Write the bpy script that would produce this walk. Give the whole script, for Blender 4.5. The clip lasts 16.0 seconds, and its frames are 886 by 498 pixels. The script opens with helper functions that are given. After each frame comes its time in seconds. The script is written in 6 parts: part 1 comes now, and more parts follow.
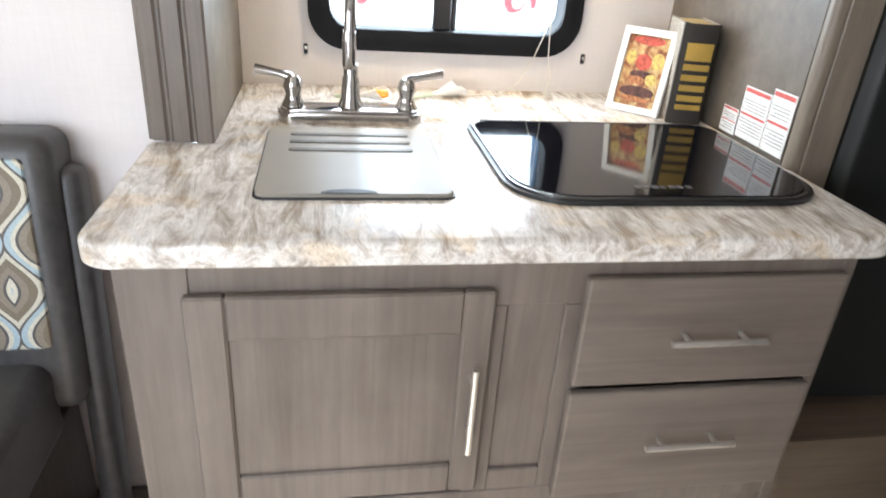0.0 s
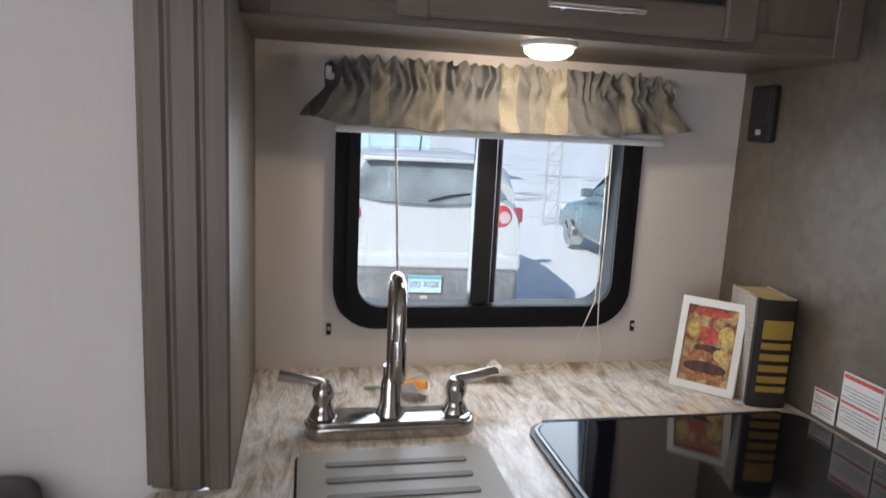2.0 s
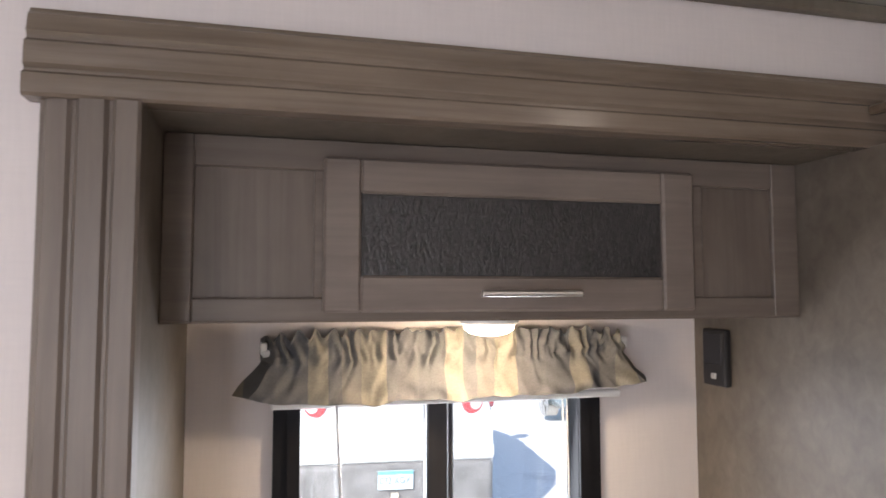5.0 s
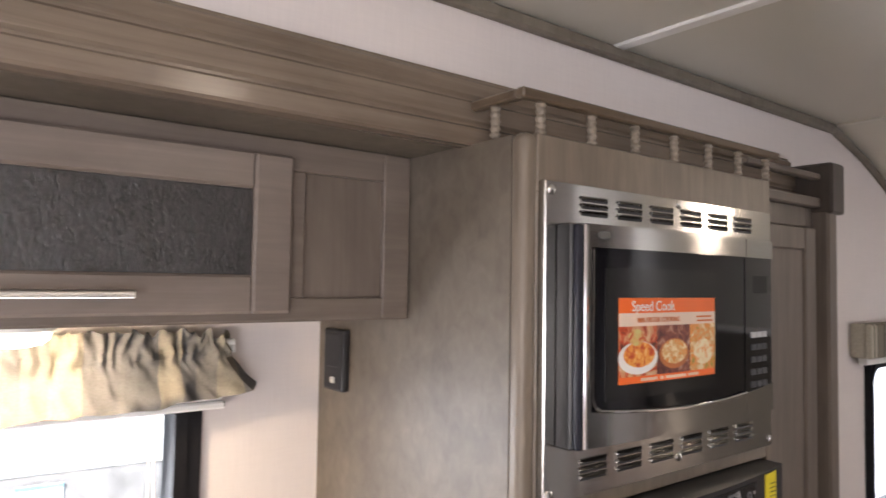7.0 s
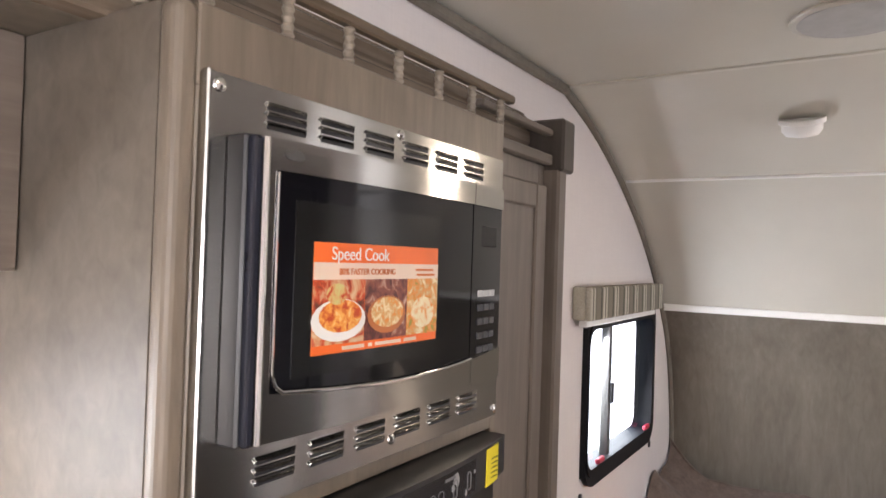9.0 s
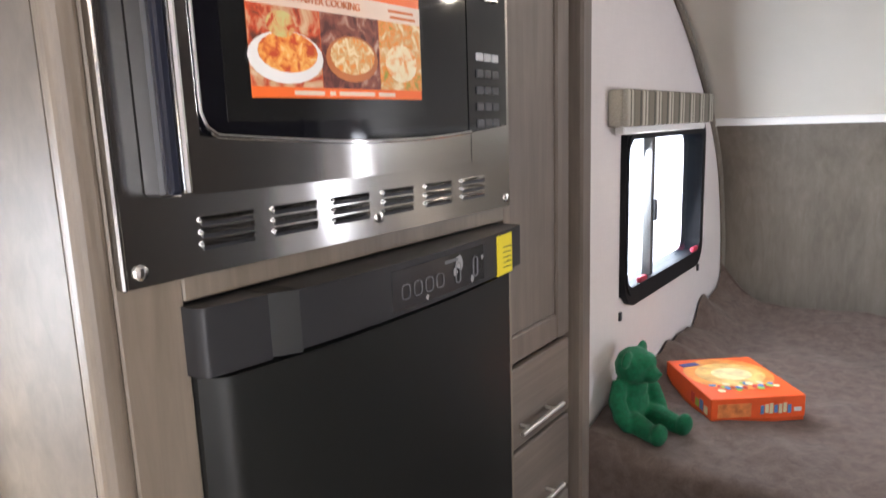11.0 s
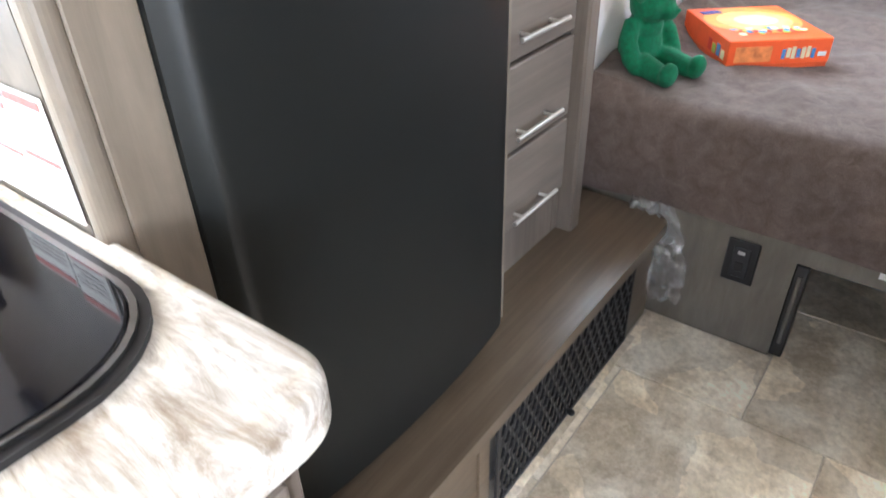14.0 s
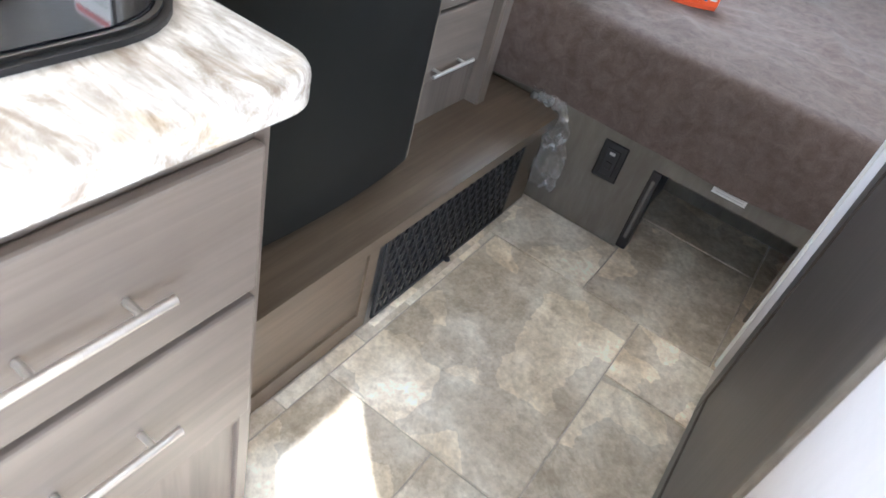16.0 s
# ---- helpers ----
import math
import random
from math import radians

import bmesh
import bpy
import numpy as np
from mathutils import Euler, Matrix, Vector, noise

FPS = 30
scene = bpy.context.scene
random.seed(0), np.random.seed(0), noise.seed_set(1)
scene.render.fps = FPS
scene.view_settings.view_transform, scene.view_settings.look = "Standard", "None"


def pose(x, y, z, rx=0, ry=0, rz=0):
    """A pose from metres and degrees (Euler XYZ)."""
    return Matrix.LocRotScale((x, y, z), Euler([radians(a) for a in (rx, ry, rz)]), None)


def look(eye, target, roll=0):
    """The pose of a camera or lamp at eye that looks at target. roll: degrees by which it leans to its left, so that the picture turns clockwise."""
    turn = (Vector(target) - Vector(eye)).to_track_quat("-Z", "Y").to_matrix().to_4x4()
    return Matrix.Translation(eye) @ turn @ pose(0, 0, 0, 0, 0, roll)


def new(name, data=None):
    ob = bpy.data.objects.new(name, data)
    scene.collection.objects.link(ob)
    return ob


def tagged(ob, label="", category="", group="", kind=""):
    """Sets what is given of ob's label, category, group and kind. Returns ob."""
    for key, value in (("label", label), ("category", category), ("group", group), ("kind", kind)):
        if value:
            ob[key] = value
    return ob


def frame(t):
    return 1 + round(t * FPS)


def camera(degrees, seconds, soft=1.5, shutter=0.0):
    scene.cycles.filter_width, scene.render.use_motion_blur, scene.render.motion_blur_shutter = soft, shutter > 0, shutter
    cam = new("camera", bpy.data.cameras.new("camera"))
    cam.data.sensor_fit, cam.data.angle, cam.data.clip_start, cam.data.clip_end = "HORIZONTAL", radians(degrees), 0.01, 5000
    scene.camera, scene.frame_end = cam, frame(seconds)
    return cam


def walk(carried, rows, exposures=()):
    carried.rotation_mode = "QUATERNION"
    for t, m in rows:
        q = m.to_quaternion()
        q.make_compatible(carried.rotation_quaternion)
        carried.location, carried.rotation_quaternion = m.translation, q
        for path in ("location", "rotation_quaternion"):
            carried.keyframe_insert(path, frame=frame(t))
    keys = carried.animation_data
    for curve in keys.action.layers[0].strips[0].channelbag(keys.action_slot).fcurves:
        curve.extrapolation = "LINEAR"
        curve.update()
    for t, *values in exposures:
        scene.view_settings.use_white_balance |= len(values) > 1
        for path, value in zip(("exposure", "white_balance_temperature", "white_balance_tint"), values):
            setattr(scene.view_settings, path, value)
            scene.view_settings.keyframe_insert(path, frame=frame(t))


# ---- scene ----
cam = camera(66.7, 16.0, soft=1.55, shutter=0.35)
PATH = [
    (0, (0.0357, 0.0425, 1.3471), (0.2032, 0.9247, 0.9069), 4.16),
    (0.5, (0.0511, 0.0862, 1.3747), (0.1737, 0.9988, 0.9848), 3.35),
    (1, (0.0441, 0.1681, 1.3874), (0.1494, 1.1046, 1.0529), 2.88),
    (1.5, (-0.0365, 0.3036, 1.4468), (0.1052, 1.2642, 1.2079), 2.59),
    (2, (-0.0703, 0.3527, 1.4794), (0.1306, 1.3168, 1.3059), 2.78),
    (2.5, (-0.0661, 0.3834, 1.5387), (0.1398, 1.3562, 1.4327), 2.14),
    (3, (-0.0613, 0.3840, 1.5736), (0.1261, 1.3662, 1.5623), 2.19),
    (3.2, (-0.0638, 0.3924, 1.5904), (0.1203, 1.3750, 1.6143), 1.85),
    (5.3, (0.0312, 0.4307, 1.7057), (0.3008, 1.3912, 1.7755), -1.03),
    (5.5, (0.0718, 0.4433, 1.7139), (0.4006, 1.3852, 1.7822), -1.72),
    (6, (0.1206, 0.4436, 1.7114), (0.5731, 1.3332, 1.7737), -2.23),
    (6.5, (0.1766, 0.4705, 1.7076), (0.7079, 1.3147, 1.7785), -0.45),
    (7, (0.2612, 0.5012, 1.7134), (0.8719, 1.2917, 1.7611), 0.94),
    (7.5, (0.2948, 0.5380, 1.7200), (1.0090, 1.2355, 1.7767), 1.36),
    (8, (0.3202, 0.5916, 1.7094), (1.1511, 1.1451, 1.7664), 1.83),
    (8.2, (0.3661, 0.6149, 1.7033), (1.2149, 1.1406, 1.7600), 2.32),
    (10.3, (0.6442, 0.6176, 1.5950), (1.4548, 1.1959, 1.5026), -0.23),
    (10.5, (0.6547, 0.6187, 1.5760), (1.4618, 1.1971, 1.4573), -0.83),
    (11, (0.6793, 0.6148, 1.5253), (1.4712, 1.1981, 1.3446), -1.94),
    (11.5, (0.6955, 0.6190, 1.4758), (1.4685, 1.2098, 1.2445), -2.68),
    (12, (0.7051, 0.6196, 1.4375), (1.4635, 1.2066, 1.1544), -2.66),
    (12.5, (0.7103, 0.6197, 1.3976), (1.4534, 1.1966, 1.0584), -1.69),
    (13, (0.7104, 0.6153, 1.3627), (1.4338, 1.1766, 0.9607), -1.99),
    (13.5, (0.7122, 0.6188, 1.3246), (1.4001, 1.1554, 0.8358), -2.07),
    (14, (0.7166, 0.6177, 1.2869), (1.3721, 1.1245, 0.7270), -1.82),
    (14.5, (0.7127, 0.6400, 1.2491), (1.3559, 1.0862, 0.6165), 2.22),
    (15, (0.6311, 0.6216, 1.2601), (1.2962, 0.9665, 0.5977), 8.92),
    (15.5, (0.5439, 0.5776, 1.2497), (1.2431, 0.8864, 0.6049), 13.57),
    (16, (0.4683, 0.4993, 1.2554), (1.1717, 0.8139, 0.6180), 16.92),
]
# seconds, stops, kelvin, tint
EXPOSURES = [(0, 1.45, 5950, 9), (0.5, 0.85, 5900, 9), (1.0, 0.5, 5850, 10), (1.5, 0.05, 5950, 14), (2.0, -0.1, 6050, 14), (2.5, -0.15, 6050, 14), (3.0, -0.15, 6200, 16),
             (5.5, 1.0, 6450, 18), (6.5, 1.2, 6500, 18), (8.0, 2.02, 6800, 18), (10.5, 1.98, 6250, 16), (11.5, 2.3, 6100, 14), (12.5, 2.8, 5600, 9), (13.5, 3.15, 5550, 9),
             (14.5, 2.82, 5700, 9), (16.0, 2.88, 5400, 8)]
walk(cam, [(t, look(eye, target, roll)) for t, eye, target, roll in PATH], EXPOSURES)

# ---- daylight ----
SUN_TO = Vector((-0.535, -0.59, 0.56)).normalized()
world = bpy.data.worlds.new("sky")
scene.world = world
world.use_nodes = True
wn = world.node_tree.nodes
sky = wn.new("ShaderNodeTexSky")
sky.sky_type, sky.sun_disc = "NISHITA", False
sky.sun_elevation = math.asin(SUN_TO.z)
sky.sun_rotation = math.atan2(SUN_TO.x, SUN_TO.y)
world.node_tree.links.new(sky.outputs[0], wn["Background"].inputs[0])
wn["Background"].inputs[1].default_value = 0.15
sun = new("sun", bpy.data.lights.new("sun", "SUN"))
sun.data.energy, sun.data.angle, sun.data.color = 5.0, radians(0.5), (1.0, 0.95, 0.88)
sun.matrix_world = look((0, 0, 0), -SUN_TO)


def area_lamp(name, at, to, w, h, watts, colour):
    lamp = new(name, bpy.data.lights.new(name, "AREA"))
    lamp.data.shape, lamp.data.size, lamp.data.size_y, lamp.data.energy, lamp.data.color = "RECTANGLE", w, h, watts, colour
    lamp.matrix_world = look(at, to)
    return lamp


# added lamps for sky light: unseen openings behind the walker, galley and bed windows
area_lamp("window_fill_lamp", (-1.55, -1.04, 1.3), (-0.9, 1.0, 1.2), 1.2, 0.65, 8.4, (0.92, 0.96, 1.0))
area_lamp("window_fill_lamp", (-2.58, 0.2, 1.3), (0.0, 0.3, 1.2), 1.3, 0.65, 0.6, (0.92, 0.96, 1.0))
area_lamp("door_fill_lamp", (-0.68, -1.04, 1.0), (0.0, 1.0, 0.3), 0.27, 1.7, 5.8, (0.94, 0.97, 1.0))
area_lamp("window_fill_lamp", (0.34, 1.86, 1.3), (0.34, 0.5, 1.0), 0.58, 0.42, 4.4, (0.92, 0.96, 1.0))
area_lamp("window_fill_lamp", (2.95, 1.40, 1.22), (2.8, 0.0, 0.9), 0.6, 0.42, 3.3, (0.92, 0.96, 1.0))
area_lamp("window_fill_lamp", (3.2, -1.04, 1.25), (3.0, 1.2, 0.9), 0.56, 0.48, 2.8, (0.92, 0.96, 1.0))

# ---- materials ----


def shader(name):
    m = bpy.data.materials.new(name)
    m.use_nodes = True
    return m, m.node_tree.nodes, m.node_tree.links, m.node_tree.nodes["Principled BSDF"]


def coords(n, l, scale=(1, 1, 1), turn=(0, 0, 0), shift=False):
    tc, mp = n.new("ShaderNodeTexCoord"), n.new("ShaderNodeMapping")
    mp.inputs["Scale"].default_value = scale
    mp.inputs["Rotation"].default_value = [radians(a) for a in turn]
    if shift:
        info, mul, add = n.new("ShaderNodeObjectInfo"), n.new("ShaderNodeMath"), n.new("ShaderNodeVectorMath")
        mul.operation, mul.inputs[1].default_value = "MULTIPLY", 37.0
        l.new(info.outputs["Random"], mul.inputs[0])
        l.new(tc.outputs["Object"], add.inputs[0])
        l.new(mul.outputs[0], add.inputs[1])
        l.new(add.outputs[0], mp.inputs[0])
    else:
        l.new(tc.outputs["Object"], mp.inputs[0])
    return mp.outputs[0]


def noise_tex(n, l, co, scale, detail=4.0, rough=0.55, warp=0.0):
    t = n.new("ShaderNodeTexNoise")
    t.inputs["Scale"].default_value, t.inputs["Detail"].default_value = scale, detail
    t.inputs["Roughness"].default_value, t.inputs["Distortion"].default_value = rough, warp
    l.new(co, t.inputs["Vector"])
    return t.outputs["Fac"]


def ramp(n, l, fac, stops):
    r = n.new("ShaderNodeValToRGB")
    e = r.color_ramp.elements
    while len(e) < len(stops):
        e.new(0.5)
    for item, (at, c) in zip(e, stops):
        item.position, item.color = at, (*c, 1)
    l.new(fac, r.inputs[0])
    return r.outputs[0]


def mixed(n, l, a, b, fac, mode="MULTIPLY"):
    m = n.new("ShaderNodeMix")
    m.data_type, m.blend_type = "RGBA", mode
    m.inputs[0].default_value = fac
    l.new(a, m.inputs[6])
    l.new(b, m.inputs[7])
    return m.outputs[2]


def bumped(n, l, bsdf, fac, strength, far=0.002):
    b = n.new("ShaderNodeBump")
    b.inputs["Strength"].default_value, b.inputs["Distance"].default_value = strength, far
    l.new(fac, b.inputs["Height"])
    l.new(b.outputs[0], bsdf.inputs["Normal"])


def grained(name, stops, grain=(60, 60, 2.5), turn=(0, 0, 0), rough=0.45, relief=0.1, shift=False, cloud=4.5):
    """Wood or board: long fine grain over broad clouding."""
    m, n, l, b = shader(name)
    fine = noise_tex(n, l, coords(n, l, grain, turn, shift), 1.0, 6, 0.6, 0.6)
    stretch = tuple(0.45 if g < 10 else 1.2 for g in grain)
    broad = noise_tex(n, l, coords(n, l, stretch, turn, shift), cloud, 6, 0.62, 0.4)
    c = ramp(n, l, fine, [(0.28, stops[0]), (0.72, stops[1])])
    t = ramp(n, l, broad, [(0.3, (0.72, 0.70, 0.69)), (0.7, (1.12, 1.11, 1.10))])
    l.new(mixed(n, l, c, t, 1.0), b.inputs["Base Color"])
    b.inputs["Roughness"].default_value = rough
    bumped(n, l, b, fine, relief, 0.001)
    return m


def plain(name, colour, rough=0.5, metal=0.0, mottle=0.12, scale=14.0, relief=0.0, fine=220.0, coat=0.0):
    """Paint, plastic or metal with slight mottling and fine relief."""
    m, n, l, b = shader(name)
    f = noise_tex(n, l, coords(n, l), scale, 4)
    lo, hi = [tuple(min(1.0, c * (1 + s * mottle)) for c in colour) for s in (-1, 1)]
    l.new(ramp(n, l, f, [(0.3, lo), (0.7, hi)]), b.inputs["Base Color"])
    r = n.new("ShaderNodeMapRange")
    r.inputs[3].default_value, r.inputs[4].default_value = max(0.03, rough - 0.06), min(1.0, rough + 0.06)
    l.new(f, r.inputs[0])
    l.new(r.outputs[0], b.inputs["Roughness"])
    b.inputs["Metallic"].default_value = metal
    b.inputs["Coat Weight"].default_value = coat
    if relief:
        bumped(n, l, b, noise_tex(n, l, coords(n, l), fine, 3), relief, 0.001)
    return m


def brushed(name, colour, rough=0.28, along=(3, 3, 400), spread=0.0):
    m, n, l, b = shader(name)
    f = noise_tex(n, l, coords(n, l, along), 1.0, 3)
    l.new(ramp(n, l, f, [(0.2, tuple(c * 0.85 for c in colour)), (0.8, colour)]), b.inputs["Base Color"])
    b.inputs["Metallic"].default_value, b.inputs["Roughness"].default_value = 1.0, rough
    if spread:
        tan = n.new("ShaderNodeTangent")
        tan.direction_type, tan.axis = "RADIAL", "X"
        l.new(tan.outputs[0], b.inputs["Tangent"])
        b.inputs["Anisotropic"].default_value = spread
    bumped(n, l, b, f, 0.05, 0.0005)
    return m


def window_pane(name, tint=(0.95, 0.98, 0.98)):
    m, n, l, b = shader(name)
    n.remove(b)
    clear, gloss, mix = (n.new("ShaderNode" + k) for k in ("BsdfTransparent", "BsdfGlossy", "MixShader"))
    mix.inputs[0].default_value = 0.06
    clear.inputs[0].default_value, gloss.inputs["Roughness"].default_value = (*tint, 1), 0.02
    l.new(clear.outputs[0], mix.inputs[1])
    l.new(gloss.outputs[0], mix.inputs[2])
    l.new(mix.outputs[0], n["Material Output"].inputs[0])
    return m


def glowing(name, colour, strength):
    m, n, l, b = shader(name)
    b.inputs["Base Color"].default_value = (0.8, 0.8, 0.78, 1)
    b.inputs["Emission Color"].default_value, b.inputs["Emission Strength"].default_value = (*colour, 1), strength
    return m


WOOD_V = grained("grey_oak_upright", [(0.142, 0.116, 0.096), (0.198, 0.166, 0.140)], (55, 55, 2.2))
WOOD_H = grained("grey_oak_level", [(0.142, 0.116, 0.096), (0.198, 0.166, 0.140)], (2.2, 55, 55))
WOOD_WARM = grained("warm_oak_level", [(0.092, 0.067, 0.044), (0.152, 0.114, 0.080)], (2.5, 50, 50), rough=0.30)
WOOD_BEIGE = grained("beige_oak_upright", [(0.17, 0.140, 0.108), (0.25, 0.21, 0.165)], (48, 48, 4), rough=0.42)
BOARD = grained("taupe_wallboard", [(0.128, 0.109, 0.087), (0.182, 0.157, 0.128)], (34, 34, 26), rough=0.5, relief=0.1)
BOARD_DARK = grained("brown_wallboard", [(0.155, 0.136, 0.108), (0.205, 0.185, 0.152)], (30, 40, 8), rough=0.6)
WOOD_HEADER = grained("header_oak_level", [(0.15, 0.118, 0.090), (0.225, 0.183, 0.145)], (2.0, 60, 60), rough=0.20, relief=0.04)
WOOD_PALE = grained("pale_grey_oak_level", [(0.180, 0.149, 0.127), (0.240, 0.202, 0.175)], (2.2, 55, 55))
DOOR_WOOD = grained("dark_oak_upright", [(0.055, 0.045, 0.038), (0.09, 0.076, 0.066)], (60, 60, 2.2), rough=0.4)


def linen_paper(name, colour):
    m, n, l, b = shader(name)
    a = noise_tex(n, l, coords(n, l, (240, 240, 18)), 1.0, 2)
    c = noise_tex(n, l, coords(n, l, (18, 18, 240)), 1.0, 2)
    both = mixed(n, l, ramp(n, l, a, [(0.3, tuple(v * 0.965 for v in colour)), (0.7, colour)]), ramp(n, l, c, [(0.3, (0.97, 0.97, 0.975)), (0.7, (1, 1, 1))]), 1.0)
    broad = ramp(n, l, noise_tex(n, l, coords(n, l), 1.6, 3), [(0.3, (0.95, 0.94, 0.94)), (0.7, (1.0, 1.0, 1.0))])
    l.new(mixed(n, l, both, broad, 1.0), b.inputs["Base Color"])
    b.inputs["Roughness"].default_value = 0.6
    bumped(n, l, b, a, 0.08, 0.0006)
    return m


PAPER = linen_paper("white_linen_wallpaper", (0.74, 0.695, 0.68))
CEILING = plain("white_ceiling_panel", (0.54, 0.52, 0.46), 0.32, mottle=0.03, scale=5, relief=0.06, fine=120)
WHITE = plain("white_plastic", (0.80, 0.80, 0.78), 0.4, mottle=0.03)
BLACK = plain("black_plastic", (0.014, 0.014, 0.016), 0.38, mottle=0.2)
MATTE_BLACK = plain("matte_black_frame", (0.008, 0.008, 0.010), 0.6, mottle=0.2)
MATTE_BLACK.node_tree.nodes["Principled BSDF"].inputs["Specular IOR Level"].default_value = 0.2
RUBBER = plain("dark_seal", (0.02, 0.02, 0.024), 0.5)
CHROME = plain("chrome", (0.80, 0.80, 0.80), 0.09, 1.0, mottle=0.02)
FAUCET_METAL = brushed("satin_faucet_metal", (0.50, 0.475, 0.45), 0.17, (7, 7, 300))
NICKEL = brushed("brushed_nickel", (0.86, 0.84, 0.81), 0.36, (500, 6, 6))
STEEL = brushed("brushed_steel", (0.54, 0.525, 0.50), 0.18, (4, 4, 500), 0.88)
STEEL_DARK = brushed("dark_brushed_steel", (0.22, 0.215, 0.21), 0.3, (4, 4, 500))
CHARCOAL = plain("charcoal_fridge", (0.010, 0.0105, 0.010), 0.44, mottle=0.1, scale=3, relief=0.03)
CHARCOAL.node_tree.nodes["Principled BSDF"].inputs["Specular IOR Level"].default_value = 0.3
CHARCOAL_LIGHT = plain("grey_fridge_panel", (0.024, 0.024, 0.026), 0.42, mottle=0.06)
CHARCOAL_LIGHT.node_tree.nodes["Principled BSDF"].inputs["Specular IOR Level"].default_value = 0.35
SINK = plain("greige_sink_cover", (0.285, 0.26, 0.222), 0.42, mottle=0.03, scale=6)
BLACK_GLASS = plain("black_glass", (0.004, 0.004, 0.006), 0.04, mottle=0.1)
BLACK_GLASS.node_tree.nodes["Principled BSDF"].inputs["Specular IOR Level"].default_value = 0.5
PANE = window_pane("clear_pane")
ORANGE = plain("orange_card", (0.88, 0.115, 0.02), 0.45, mottle=0.08, scale=20)
YELLOW = plain("yellow_paper", (0.80, 0.66, 0.02), 0.5, mottle=0.04)
PAPER_WHITE = plain("white_paper", (0.80, 0.79, 0.77), 0.6, mottle=0.03)
RED_INK = plain("red_ink", (0.60, 0.11, 0.10), 0.6, mottle=0.3, scale=160)
GREY_INK = plain("grey_ink", (0.30, 0.29, 0.28), 0.6)
SOFA = plain("charcoal_vinyl", (0.060, 0.056, 0.055), 0.38, mottle=0.2, scale=40, relief=0.15, fine=500)
GREEN_FUR = plain("green_plush", (0.002, 0.125, 0.050), 0.9, mottle=0.25, scale=90, relief=0.8, fine=180)
GREEN_FUR.node_tree.nodes["Principled BSDF"].inputs["Sheen Weight"].default_value = 0.06
CREAM = plain("cream_cord", (0.75, 0.70, 0.60), 0.6)
PETAL = plain("white_petal", (0.82, 0.80, 0.77), 0.55, mottle=0.04)
PETAL_HEART = plain("orange_flower_heart", (0.85, 0.35, 0.04), 0.5, mottle=0.2, scale=80)
GREY_GLOW = plain("grey_button", (0.45, 0.45, 0.45), 0.4)


def textured_pane():
    """Dark rippled cabinet glass."""
    m, n, l, b = shader("rippled_dark_glass")
    f = noise_tex(n, l, coords(n, l, (105, 20, 48)), 1.0, 6, 0.68, 1.4)
    l.new(ramp(n, l, f, [(0.35, (0.022, 0.021, 0.021)), (0.75, (0.065, 0.063, 0.063))]), b.inputs["Base Color"])
    b.inputs["Roughness"].default_value = 0.22
    bumped(n, l, b, f, 0.5, 0.004)
    return m


FROSTED = textured_pane()


def laminate():
    """Counter laminate: drifting streaks and mottles of white, taupe, ochre and brown."""
    m, n, l, b = shader("streaked_laminate")
    co = coords(n, l, (24, 5.5, 24), (0, 0, 20))
    a = noise_tex(n, l, co, 1.3, 10, 0.72, 0.7)
    c = ramp(n, l, a, [(0.27, (0.29, 0.235, 0.185)), (0.38, (0.40, 0.345, 0.29)), (0.47, (0.57, 0.535, 0.50)), (0.55, (0.76, 0.74, 0.71)), (0.66, (0.44, 0.40, 0.365)), (0.76, (0.72, 0.70, 0.67))])
    blot = noise_tex(n, l, coords(n, l, (1, 0.7, 1), (0, 0, 20)), 17, 9, 0.72, 0.5)
    c = mixed(n, l, c, ramp(n, l, blot, [(0.33, (0.66, 0.63, 0.60)), (0.42, (0.88, 0.85, 0.80)), (0.50, (1.0, 0.99, 0.97)), (0.62, (1.16, 1.16, 1.16))]), 0.7)
    tan = noise_tex(n, l, coords(n, l), 9, 6, 0.6, 0.4)
    c = mixed(n, l, c, ramp(n, l, tan, [(0.36, (0.96, 0.87, 0.74)), (0.46, (1.0, 1.0, 1.0))]), 1.0)
    fine = noise_tex(n, l, coords(n, l, (90, 16, 90), (0, 0, 20)), 1.0, 6, 0.7)
    l.new(mixed(n, l, c, ramp(n, l, fine, [(0.3, (0.84, 0.82, 0.80)), (0.65, (1.10, 1.10, 1.10))]), 1.0), b.inputs["Base Color"])
    b.inputs["Roughness"].default_value = 0.25
    return m


LAMINATE = laminate()


